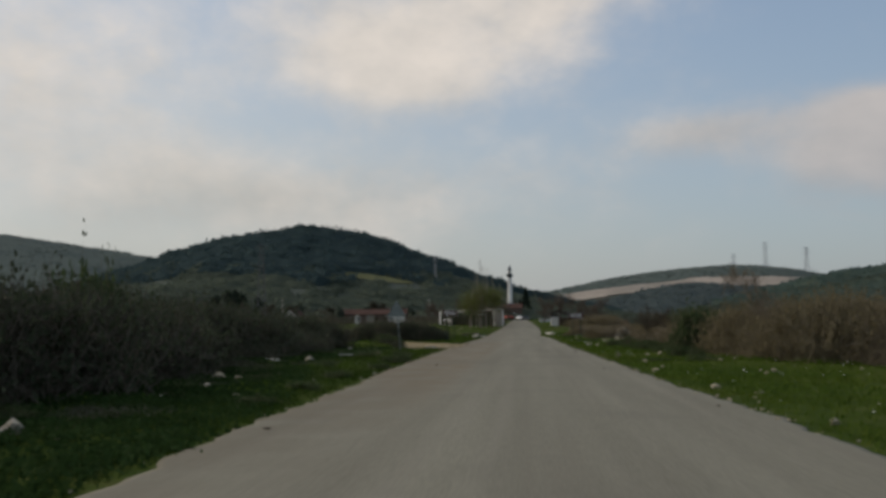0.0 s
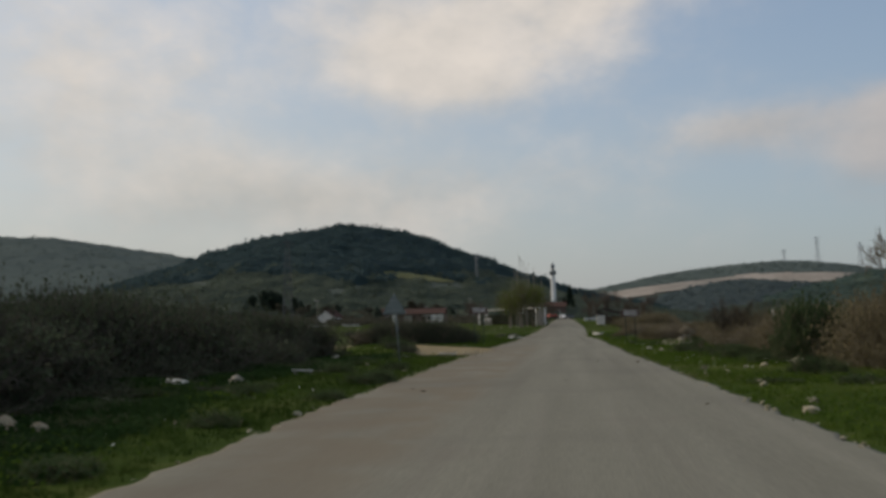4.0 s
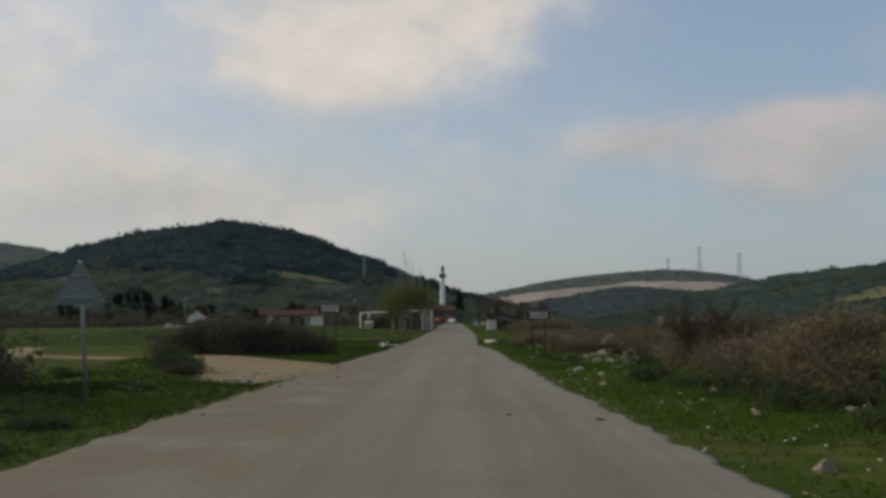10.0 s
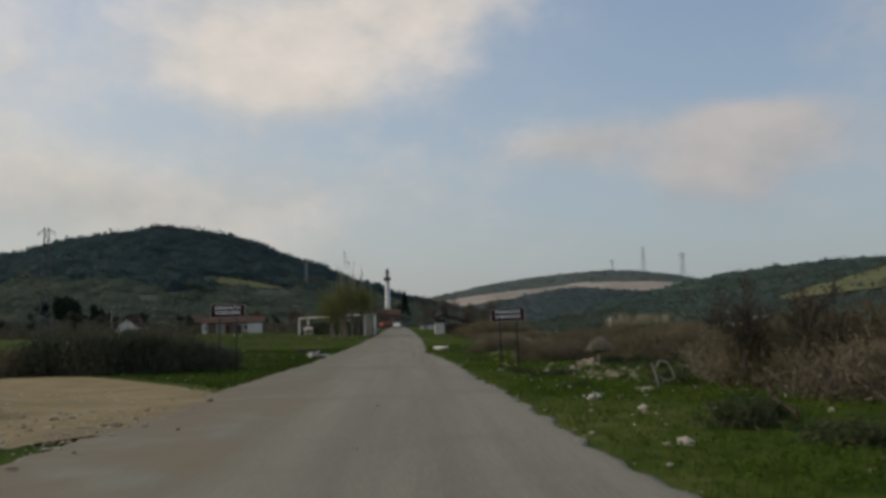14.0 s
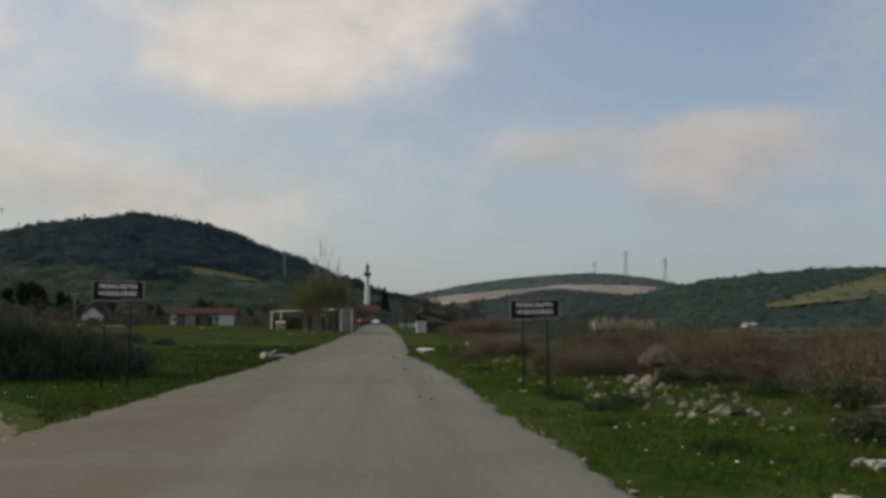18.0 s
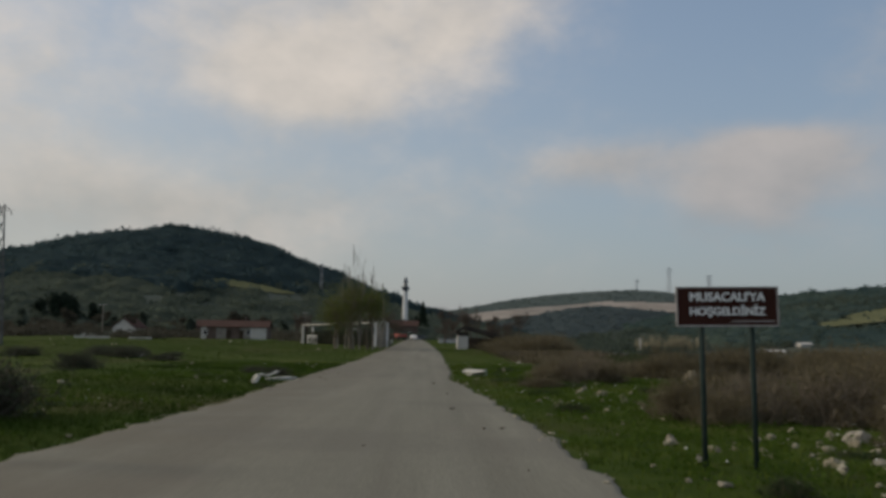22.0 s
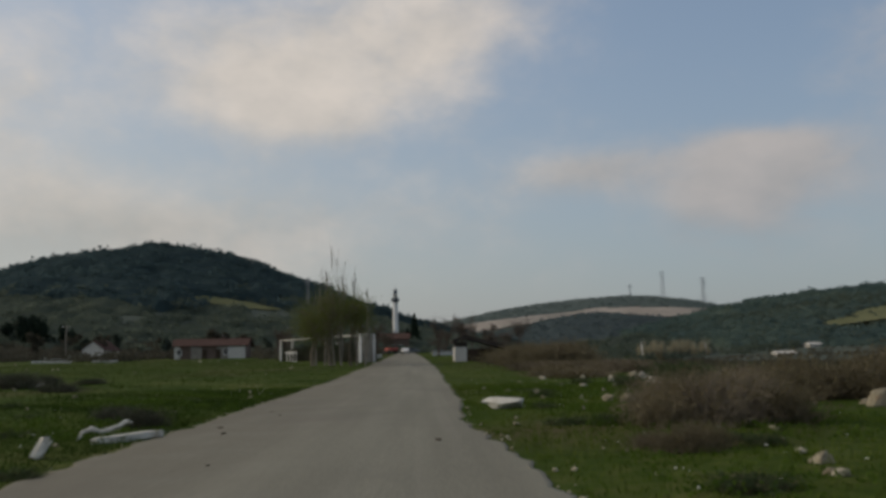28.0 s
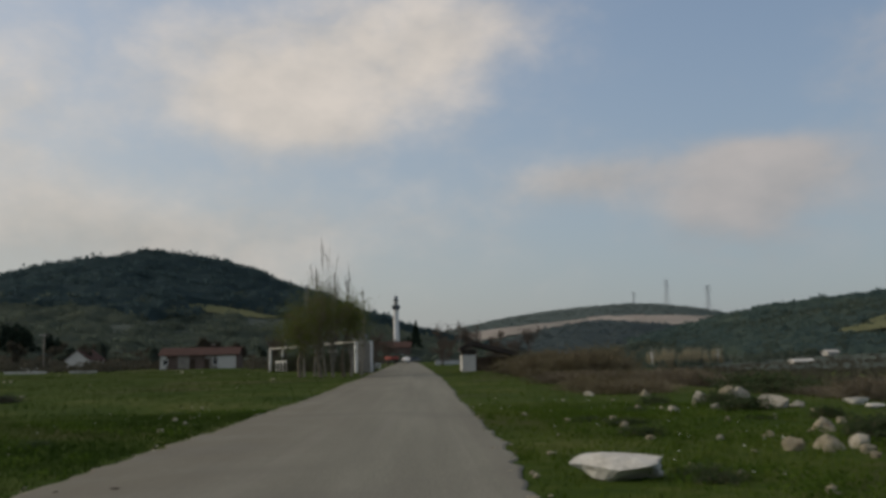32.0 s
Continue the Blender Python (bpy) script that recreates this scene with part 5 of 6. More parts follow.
for x, y, r_, h_ in ((4.9, 45.9, .5, .32), (5.5, 43.0, .55, .36), (5.9, 40.2, .5, .36), (5.1, 31.4, .42, .5), (5.5, 31.0, .4, .42)):
    plant(GREEN, x, y, r_, h_, "dark green leafy clump at the foot of the brambles", "green bushes")

for t in BRAMBLE + THICKET + GREEN + GREYS:      # the patterns themselves are not planted
    for o in (*t.children, t):
        bpy.data.objects.remove(o)

# ---------------------------------------------------------------- trees


def tree_arrays(seed, height, spread, levels=4, trunk=0.16, leafs=0, leaf=0.1, fork=0.3, up=0.55, wide=1.0, least=0.14, high=0.0, ratio=(0.45, 0.68), loose=0.05):
    r = np.random.default_rng(seed)
    P0, P1, P2, R, tips = [], [], [], [], []

    def grow(p, d, length, rad, lv):
        q = p + d * length * 0.5 + r.normal(size=3) * length * 0.05
        e = p + d * length + r.normal(size=3) * length * 0.08
        P0.append(p), P1.append(q), P2.append(e), R.append(rad)
        if lv <= 1:
            tips.append(e)
        if lv == 0:
            return
        for k in range(r.integers(3, 5)):
            t = r.uniform(fork, 0.98)
            s = p + (e - p) * t
            n = r.normal(size=3) * spread
            c = d + n
            c[2] += up * 0.5
            c /= np.linalg.norm(c)
            grow(s, c, length * r.uniform(*ratio), rad * (1 - 0.5 * t) * 0.6, lv - 1)

    grow(np.array([0, 0, -0.2]), np.array([0.02, 0.01, 1.0]), height * 0.52, trunk, levels)
    A = [np.array(v) for v in (P0, P1, P2)]
    s = height / max(A[2][:, 2].max(), 1e-6)
    A = [a * np.array([wide, wide, s]) for a in A]
    rad = np.maximum(np.array(R), trunk * least)
    tw = twig_arrays(A[0][:1], A[1][:1], A[2][:1], rad[:1], 9), twig_arrays(*[a[1:] for a in A], rad[1:], 4)
    if not leafs:
        return tw, None
    T = np.array(tips) * np.array([wide, wide, s])
    T = T[T[:, 2] > high * height]
    j = r.integers(0, len(T), leafs)
    return tw, leaf_arrays(T[j] + r.normal(size=(leafs, 3)) * height * loose, leaf, r)


def tree(name, label, category, at, seed, height, spread, wood_mat, leaf_mat=None, group="", **kw):
    tw, lf = tree_arrays(seed, height, spread, **kw)
    t = thing(name, label, category, pose(at[0], at[1], z_at(*at)), group)
    part("trunk", mesh_of("trunk", *tw[0], wood_mat), None, t)
    part("branchwork", mesh_of("branchwork", *tw[1], wood_mat), None, t)
    if lf is not None:
        part("crown", mesh_of("crown", *lf, leaf_mat), None, t)
    return t


tree("bare_tree", "leafless brown tree rising above the brambles", "tree", (8.4, 33.0), 3, 3.5, 0.5, M["twig_grey"], levels=6, trunk=0.06, fork=0.12, wide=0.85, ratio=(0.5, 0.8), least=0.10)
tree("bare_tree", "thin leafless shrub tree among the brambles", "tree", (6.9, 54.5), 5, 2.35, 0.5, M["dark_twig"], M["bare_haze"], group="bare shrub trees", levels=6, trunk=0.045, fork=0.15, wide=1.0, ratio=(0.5, 0.8), least=0.11, leafs=2600, leaf=0.03, loose=0.06)
tree("bare_tree", "thin leafless shrub tree among the brambles", "tree", (7.3, 52.6), 7, 2.2, 0.5, M["dark_twig"], M["bare_haze"], group="bare shrub trees", levels=6, trunk=0.045, fork=0.15, wide=1.0, ratio=(0.5, 0.8), least=0.11, leafs=2600, leaf=0.03, loose=0.06)
for x, y, sd, h in ((-8.3, 161.0, 8, 7.6), (-10.4, 163.0, 9, 6.6), (-6.6, 163.5, 10, 6.4)):
    tree("willow_tree", "rounded tree with fresh yellow-green leaves by the shelter", "tree", (x, y), sd, h, 0.6, M["twig_grey"], M["spring_leaf"], group="trees by the shelter", levels=5, trunk=0.2, leafs=6400, leaf=0.115, fork=0.3, wide=1.22, high=0.26, loose=0.10)
for k, (x, y, h) in enumerate(((-8.4, 165.6, 12.8), (-7.6, 164.0, 10.2), (-9.6, 167.0, 10.6), (-6.2, 166.0, 10.4), (-5.4, 168.0, 8.4), (-8.9, 164.5, 10.0), (-10.4, 166.0, 9.4))):
    tree("poplar_tree", "tall bare grey poplar with upright twigs", "tree", (x, y), 40 + k, h, 0.13, M["pole_wood"], group="bare poplars", levels=4, trunk=0.13, fork=0.1, up=1.8)
for k in range(16):
    x, y = rb.uniform(3, 26), rb.uniform(235, 330)
    tree("bare_tree", "bare brown village tree", "tree", (x, y), 60 + k, rb.uniform(5, 9), 0.5, M["far_wood"], M["bare_haze"], group="village trees", levels=4, trunk=0.2, fork=0.2, leafs=700, leaf=0.22)
for k in range(14):
    x, y = rb.uniform(-33, -6), rb.uniform(225, 330)
    tree("bare_tree", "bare brown village tree", "tree", (x, y), 90 + k, rb.uniform(4.5, 8), 0.5, M["far_wood"], M["bare_haze"], group="village trees", levels=4, trunk=0.2, fork=0.2, leafs=700, leaf=0.22)
for k in range(22):
    x, y = rb.uniform(-125, -38), rb.uniform(285, 345)
    tree("garden_tree", "grey-green bushy village tree", "tree", (x, y), 120 + k, rb.uniform(4, 7), 0.55, M["far_wood"], (M["olive"], M["scrub"])[k % 2], group="village trees", levels=3, trunk=0.2, fork=0.2, leafs=1500, leaf=0.5)
for k, (x, y, h) in enumerate(((-112, 338, 12), (-104, 342, 9), (-122, 346, 10))):
    tree("dark_tree", "large dark evergreen tree behind the meadow", "tree", (x, y), 150 + k, h, 0.6, M["far_wood"], M["cypress_leaf"], levels=4, trunk=0.4, leafs=4500, leaf=0.8, fork=0.15)
for k in range(64):
    x, y = 81.5 + 0.37 * k + rb.uniform(-0.5, 0.5), 402 + rb.uniform(-5, 5)
    tree("poplar_tree", "pale bare poplar in a distant row", "tree", (x, y), 180 + k % 5, rb.uniform(5.2, 7.8) * (1.0, 0.62)[k % 2], 0.2, M["pale_twig"], M["pale_twig"], group="distant poplar row", levels=4, trunk=0.14, fork=0.1, up=1.5, least=0.10, leafs=420, leaf=0.24, loose=0.07)
for x in (81.4, 104.6):
    tree("poplar_tree", "pale white-barked poplar at the end of the distant row", "tree", (x, 400), 190, 6.8, 0.1, M["white_paint"], group="distant poplar row", levels=3, trunk=0.42, fork=0.1, up=1.8, least=0.2)


def cypress(x, y, h, w):
    r = np.random.default_rng(5)
    t = thing("cypress_tree", "slender dark green cypress beside the mosque", "tree", pose(x, y, z_at(x, y)))
    part("trunk", rod((0, 0, -0.3), (0, 0, h * 0.8), 0.28, 0.06, 8), M["far_wood"], t)
    n = 7000
    u = r.uniform(0.03, 1, n)
    rad = w / 2 * np.clip(np.minimum(u * 9, (1 - u) ** 0.75 * 1.25), 0, 1) * np.sqrt(r.uniform(0.3, 1, n)) * (1 + 0.2 * np.sin(u * 40))
    a = r.uniform(0, 6.283, n)
    pos = np.stack([rad * np.cos(a), rad * np.sin(a), u * h], 1)
    part("crown", mesh_of("crown", *leaf_arrays(pos, 0.55, r, 1.6), M["cypress_leaf"]), None, t)


cypress(-1.0, 396, 13.6, 4.6)
cypress(-3.6, 405, 8.5, 3.0)

# ---------------------------------------------------------------- village


def gable(w, d, rise, over, mat_thick=0.14):
    """A gabled roof over a plan w (x) by d (y), ridge along x."""
    bm = bmesh.new()
    hw, hd = w / 2 + over, d / 2 + over
    drop = rise * over / (d / 2)
    rows = []
    for dz in (0, -mat_thick):
        for y, z in ((-hd, -drop), (0, rise), (hd, -drop)):
            rows.append([bm.verts.new((x, y, z + dz)) for x in (-hw, hw)])
    t0, t1, t2, b0, b1, b2 = rows
    for a, b in ((t0, t1), (t1, t2)):
        bm.faces.new((a[0], a[1], b[1], b[0]))
    for a, b in ((b0, b1), (b1, b2)):
        bm.faces.new((b[0], b[1], a[1], a[0]))
    bm.faces.new((b0[0], b0[1], t0[1], t0[0]))
    bm.faces.new((t2[0], t2[1], b2[1], b2[0]))
    for k in (0, 1):
        bm.faces.new((t0[k], t1[k], b1[k], b0[k]))
        bm.faces.new((t1[k], t2[k], b2[k], b1[k]))
    bmesh.ops.recalc_face_normals(bm, faces=bm.faces)
    return bm


def gable_walls(w, d, h, rise):
    """Four walls with the two gable ends, as one shell 0.2 m thick at the ends."""
    bm = bmesh.new()
    prof = [(-d / 2, 0), (d / 2, 0), (d / 2, h), (0, h + rise), (-d / 2, h)]
    a = [bm.verts.new((-w / 2, y, z)) for y, z in prof]
    b = [bm.verts.new((w / 2, y, z)) for y, z in prof]
    bm.faces.new(a[::-1])
    bm.faces.new(b)
    for k in range(5):
        bm.faces.new((a[k], a[(k + 1) % 5], b[(k + 1) % 5], b[k]))
    bmesh.ops.recalc_face_normals(bm, faces=bm.faces)
    return bm


def window(parent, x, y, z, w=0.9, h=1.0):
    f = part("window", box(w + 0.16, 0.06, h + 0.16, (x, y - 0.02, z - 0.08)), M["white_paint"], parent, "white window surround")
    part("pane", box(w / 2 - 0.03, 0.03, h, (x - w / 4, y - 0.055, z)), M["dark_pane"], f)
    part("pane", box(w / 2 - 0.03, 0.03, h, (x + w / 4, y - 0.055, z)), M["dark_pane"], f)
    part("sill", box(w + 0.3, 0.16, 0.06, (x, y - 0.06, z - 0.14)), M["plaster"], f)


def door(parent, x, y, w=1.0, h=2.05, mat=None):
    part("door", box(w, 0.08, h, (x, y - 0.03, 0.02)), mat or M["dark_wood"], parent, "dark wooden door")


def house(x, y, w, d, h, rise, turn, wall, roof, label, wins=(), doors=(), panels=(), chimney=None):
    t = thing("house", label, "house", pose(x, y, z_at(x, y) - 0.1, 0, 0, turn), "village houses")
    part("wall_shell", gable_walls(w, d, h, rise), wall, t)
    part("roof", gable(w, d, rise, 0.35), roof, t, m=pose(0, 0, h + 0.08))
    for px, pw, mat in panels:
        part("wall_panel", box(pw, 0.05, h - 0.35, (px, -d / 2 - 0.02, 0.15)), mat, t, "whitewashed stretch of wall")
    for px, pz, pw, ph in wins:
        window(t, px, -d / 2 - 0.03, pz, pw, ph)
    for px in doors:
        door(t, px, -d / 2 - 0.03)
    if chimney is not None:
        c = part("chimney", box(0.5, 0.5, 1.1, (chimney, 0.4, h + rise - 0.5)), M["brick_wall"], t)
        part("chimney_cap", box(0.7, 0.7, 0.08, (chimney, 0.4, h + rise + 0.6)), M["plaster"], c)
    return t


house(-43.4, 267, 15.0, 7.0, 2.9, 1.4, 3, M["brick_wall"], M["roof_tile"], "long low village house with red tiles and whitewashed walls",
      wins=((-6.4, 1.0, .8, 1.0), (3.2, 1.0, .9, 1.1)), doors=(-1.2, 1.6), panels=((-2.9, 2.2, M["pole_wood"]), (2.4, 2.2, M["pole_wood"]), (5.4, 3.6, M["plaster"]), (-6.8, 1.2, M["plaster"])), chimney=2.0)
house(-78.5, 300, 7.0, 6.0, 2.6, 2.2, 80, M["plaster"], M["roof_tile"], "small white gabled house at the foot of the hill", wins=((1.5, 1.2, .9, 1.1),), doors=(-1.5,))
house(-60, 318, 10.0, 7.0, 3.2, 1.6, 10, M["brick_wall"], M["roof_tile"], "brick village house with a red tiled roof", wins=((-2.6, 1.1, .9, 1.1), (2.6, 1.1, .9, 1.1)), doors=(0,))
house(-8.2, 372, 11.0, 8.0, 4.6, 1.8, 0, M["brick_wall"], M["roof_tile"], "reddish village house beside the mosque", wins=((-3, 1.4, 1, 1.2), (0, 1.4, 1, 1.2), (3, 1.4, 1, 1.2)))
house(25.0, 262, 5.0, 5.0, 2.3, 1.2, 12, M["brick_wall"], M["roof_tile"], "low brick house behind the brown hedge", wins=((-1.8, 1.1, .8, 1.0),), doors=(1.2,))


def shed():
    y = 175.0
    t = thing("shed", "small whitewashed shed with a dark slanting lean-to roof", "shed", pose(4.6, y, z_at(4.6, y) - 0.1))
    part("front_wall", box(1.35, 4.0, 1.75, (0.3, 0, 0), 0.02), M["plaster"], t, "patchy whitewashed wall")
    part("gable_board", box(1.3, 3.9, 0.5, (0.35, 0, 1.75)), M["dark_roof"], t, "dark boarded gable")
    bm = bmesh.new()
    prof = [(-0.6, 2.1), (0.75, 2.66), (5.2, 1.5)]
    lo = [[bm.verts.new((x_, y_, z_)) for x_, z_ in prof] for y_ in (-2.5, 2.5)]
    f = [bm.faces.new((lo[0][k], lo[0][k + 1], lo[1][k + 1], lo[1][k])) for k in (0, 1)]
    ex = bmesh.ops.extrude_face_region(bm, geom=f)
    bmesh.ops.translate(bm, vec=(0, 0, 0.42), verts=[v for v in ex["geom"] if isinstance(v, bmesh.types.BMVert)])
    bmesh.ops.recalc_face_normals(bm, faces=bm.faces)
    part("roof", bm, M["dark_roof"], t, "dark weathered lean-to roof")
    for px in (2.6, 4.9):
        for py in (-2.1, 2.1):
            part("post", box(0.13, 0.13, 1.62 if px < 4 else 1.42, (px, py, 0)), M["dark_wood"], t)
    part("back_wall", box(3.6, 0.12, 1.5, (3.1, 2.0, 0)), M["dark_wood"], t, "dark plank back wall")
    part("side_wall", box(1.3, 0.12, 1.5, (1.65, -1.9, 0)), M["dark_wood"], t)


shed()


def shelter():
    """An open white frame shelter: two tall portals and a flat roof edge between them."""
    t = thing("open_shelter", "open white concrete shelter with slim posts and flat roof", "shelter", pose(-13.4, 193.6, z_at(-13.4, 193.6) - 0.15, 0, 0, 0))
    ax = Vector((6.75, -13.35, 0))            # from the middle to the near corner
    turn = math.degrees(math.atan2(ax.y, ax.x))
    half = ax.length
    R = pose(0, 0, 0, 0, 0, turn)
    part("roof_slab", box(half * 2, 2.0, 0.16, (0, 0.9, 3.2), 0.02), M["plaster"], t, "thin flat concrete roof", m=R)
    for u in (-half + 0.15, half - 0.15):
        for v in (0.0, 1.75):
            part("post", box(0.28, 0.28, 3.2, (u, v, 0), 0.02), M["white_paint"], t, "white square post", m=R)
    for u in (-half * 0.33, half * 0.33):
        part("post", box(0.14, 0.14, 3.2, (u, 1.75, 0), 0.02), M["pole_wood"], t, "thin grey post", m=R)
    part("end_wall", box(0.2, 1.3, 3.2, (half - 0.1, 0.95, 0)), M["pole_wood"], t, "grey end wall", m=R)
    for k in range(4):
        part("baluster", box(0.15, 0.15, 1.45, (-half + 2.2 + k * 1.35, 0.2, 0)), M["white_paint"], t, m=R)
    part("inner_beam", box(2.6, 0.14, 0.35, (half * 0.25, 1.7, 2.35)), M["plaster"], t, "pale inner beam", m=R)
    part("rail", box(4.4, 0.22, 0.16, (-half + 4.2, 0.2, 1.42)), M["white_paint"], t, m=R)


shelter()


def lathe(profile, seg=16):
    bm = bmesh.new()
    rings = []
    for r_, z in profile:
        rings.append([bm.verts.new((r_ * math.cos(2 * math.pi * k / seg), r_ * math.sin(2 * math.pi * k / seg), z)) for k in range(seg)])
    for a, b in zip(rings, rings[1:]):
        for k in range(seg):
            bm.faces.new((a[k], a[(k + 1) % seg], b[(k + 1) % seg], b[k]))
    bm.faces.new(rings[0][::-1])
    bm.faces.new(rings[-1])
    return bm


def mosque():
    x, y = -8.4, 425.0
    g = z_at(x, y)
    t = thing("minaret", "slender white minaret with dark pointed top", "minaret", pose(x, y, g - 0.2))
    H = 29.0 - g
    part("base", box(2.3, 2.3, 7.5, (0, 0, 0), 0.08), M["plaster"], t)
    part("shaft", lathe([(1.25, 7.5), (1.05, 8.6), (0.98, 19.0), (1.0, 19.3)]), M["white_paint"], t, smooth=True)
    part("balcony", lathe([(1.0, 19.2), (1.5, 19.9), (1.6, 20.0), (1.6, 20.9), (1.45, 20.9), (1.45, 20.1)]), M["lead"], t, "dark ring balcony")
    part("upper_shaft", lathe([(0.8, 20.1), (0.78, 22.4), (0.9, 22.6)]), M["plaster"], t, smooth=True)
    part("spire", lathe([(0.95, 22.5), (0.6, 24.4), (0.14, H - 1.0), (0.05, H - 0.6)]), M["lead"], t, "dark lead spire")
    part("finial", rod((0, 0, H - 0.7), (0, 0, H + 0.3), 0.05, 0.02), M["lead"], t)
    m = thing("mosque", "low white mosque with a grey dome", "mosque", pose(-22.0, 436, z_at(-22.0, 436) - 0.2))
    part("wall_shell", box(10, 10, 6.4, (0, 0, 0), 0.05), M["plaster"], m)
    part("cornice", box(10.5, 10.5, 0.35, (0, 0, 6.4), 0.05), M["white_paint"], m)
    part("dome", lathe([(4.2, 6.7), (4.1, 7.6), (3.4, 9.2), (2.2, 10.3), (0.9, 10.8), (0.05, 11.0)], 24), M["lead"], m, "grey lead dome", smooth=True)
    for px in (-3, 0, 3):
        window(m, px, -5.0, 2.0, 0.9, 2.2)


mosque()


def utility_pole(x, y, h, label, lean=0.0):
    t = thing("utility_pole", label, "utility pole", pose(x, y, z_at(x, y), lean, lean), "utility poles")
    part("pole", rod((0, 0, -0.3), (0, 0, h), 0.13, 0.08, 10), M["pole_wood"], t, smooth=True)
    a = part("crossarm", box(1.7, 0.1, 0.1, (0, -0.12, h - 0.5)), M["pole_wood"], t)
    for px in (-0.7, 0, 0.7):
        part("insulator", lathe([(0.05, h - 0.4), (0.07, h - 0.34), (0.04, h - 0.26), (0.06, h - 0.2), (0.02, h - 0.14)], 8), M["white_paint"], a, m=pose(px, -0.12, 0))


utility_pole(-70.3, 256, 7.4, "pale concrete utility pole at the meadow's edge")
utility_pole(10.3, 314, 9.5, "bare utility pole among village trees")
utility_pole(-36.0, 330, 8.0, "pale utility pole before the hill")
utility_pole(-6.2, 178, 3.9, "short pale pole beside the shelter")


def lattice(t, base, top, h, z0=0.0, steps=8, thick=0.09, mat=None):
    """Four legs with crossed bracing; each leg and each face of braces is a part."""
    def corner(k, z):
        f = (z - z0) / h
        w = (base + (top - base) * f) / 2
        return Vector(((-w, w, w, -w)[k], (-w, -w, w, w)[k], z))
    for k in range(4):
        part("leg", rod(corner(k, z0), corner(k, z0 + h), thick, thick * 0.7, 5), mat, t)
    for k in range(4):
        bits = []
        for i in range(steps):
            za, zb = z0 + h * i / steps, z0 + h * (i + 1) / steps
            bits += [rod(corner(k, za), corner((k + 1) % 4, zb), thick * 0.5, None, 4), rod(corner((k + 1) % 4, za), corner(k, zb), thick * 0.5, None, 4)]
        part("bracing", merge(*bits), mat, t)


def pylon(x, y, z, h, arm, label, thick=0.09, turn=0.0, levels=(0.97, 0.88, 0.79), base=None, mat=None):
    mat = mat or M["steel"]
    t = thing("power_pylon", label, "power pylon", pose(x, y, z, 0, 0, turn), "power pylons")
    lattice(t, base or h * 0.16, h * 0.035, h, 0, 9, thick, mat)
    for f in levels:
        w = h * 0.04
        for s in (-1, 1):
            a = part("crossarm", merge(rod((s * w / 2, 0, h * f), (s * arm, 0, h * f), thick * 0.7, thick * 0.4, 4), rod((s * w / 2, 0, h * (f + 0.035)), (s * arm, 0, h * f), thick * 0.5, None, 4)), mat, t)
            part("insulator", rod((s * arm, 0, h * f), (s * arm, 0, h * f - h * 0.03), thick * 0.7, None, 6), mat, a)
    return t


pylon(-46.5, 155.5, z_at(-46.0, 155.5) - 0.2, 15.6, 1.0, "tall grey steel lattice pylon in the meadow", 0.07, 20, (0.955,), 1.75, M["dull_steel"])
pylon(-48.9, 480, float(hill_main(-48.9, 480)) - 0.5, 37.4 - float(hill_main(-48.9, 480)) + 0.5, 1.2, "pale steel pylon on the wooded slope", 0.2, 10, base=1.3)
pylon(268, 1054, float(hill_quarry(268, 1054)) - 1, 90 - float(hill_quarry(268, 1054)), 4.0, "distant lattice pylon on the hilltop", 0.17, 30, mat=M["hazed_steel"])
pylon(314, 1058, float(hill_quarry(314, 1058)) - 1, 83 - float(hill_quarry(314, 1058)), 5.0, "distant lattice pylon on the hilltop", 0.20, 30, mat=M["hazed_steel"])
pylon(243, 1100, float(hill_quarry(243, 1100)) - 1, 80 - float(hill_quarry(243, 1100)), 4.0, "distant lattice pylon on the hilltop", 0.14, 30, mat=M["hazed_steel"])


def low_wall(x0, y0, x1, y1, h, label):
    d = Vector((x1 - x0, y1 - y0, 0))
    t = thing("low_wall", label, "wall", pose(x0, y0, z_at((x0 + x1) / 2, (y0 + y1) / 2) - 0.1, 0, 0, math.degrees(math.atan2(d.y, d.x))), "low white walls")
    n = max(2, int(d.length / 4))
    r = random.Random(int(abs(x0)))
    for k in range(n):
        part("wall_section", box(d.length / n - 0.06, 0.25, h * r.uniform(0.8, 1.1), ((k + 0.5) * d.length / n, 0, 0), 0.02), M["plaster"], t)
        part("coping", box(d.length / n + 0.02, 0.34, 0.08, ((k + 0.5) * d.length / n, 0, h * 1.08)), M["white_paint"], t)


low_wall(-69.0, 237, -62.0, 237, 0.3, "low whitewashed wall at the meadow's edge")
low_wall(-58.3, 237, -53.8, 237, 0.3, "low whitewashed wall at the meadow's edge")
low_wall(-76.9, 262, -73.2, 262, 0.9, "short white wall behind the meadow")
low_wall(3.0, 252, 8.0, 262, 0.8, "low pale wall at the end of the road")
low_wall(-9.6, 215, -5.8, 220, 0.7, "low pale wall by the shelter")


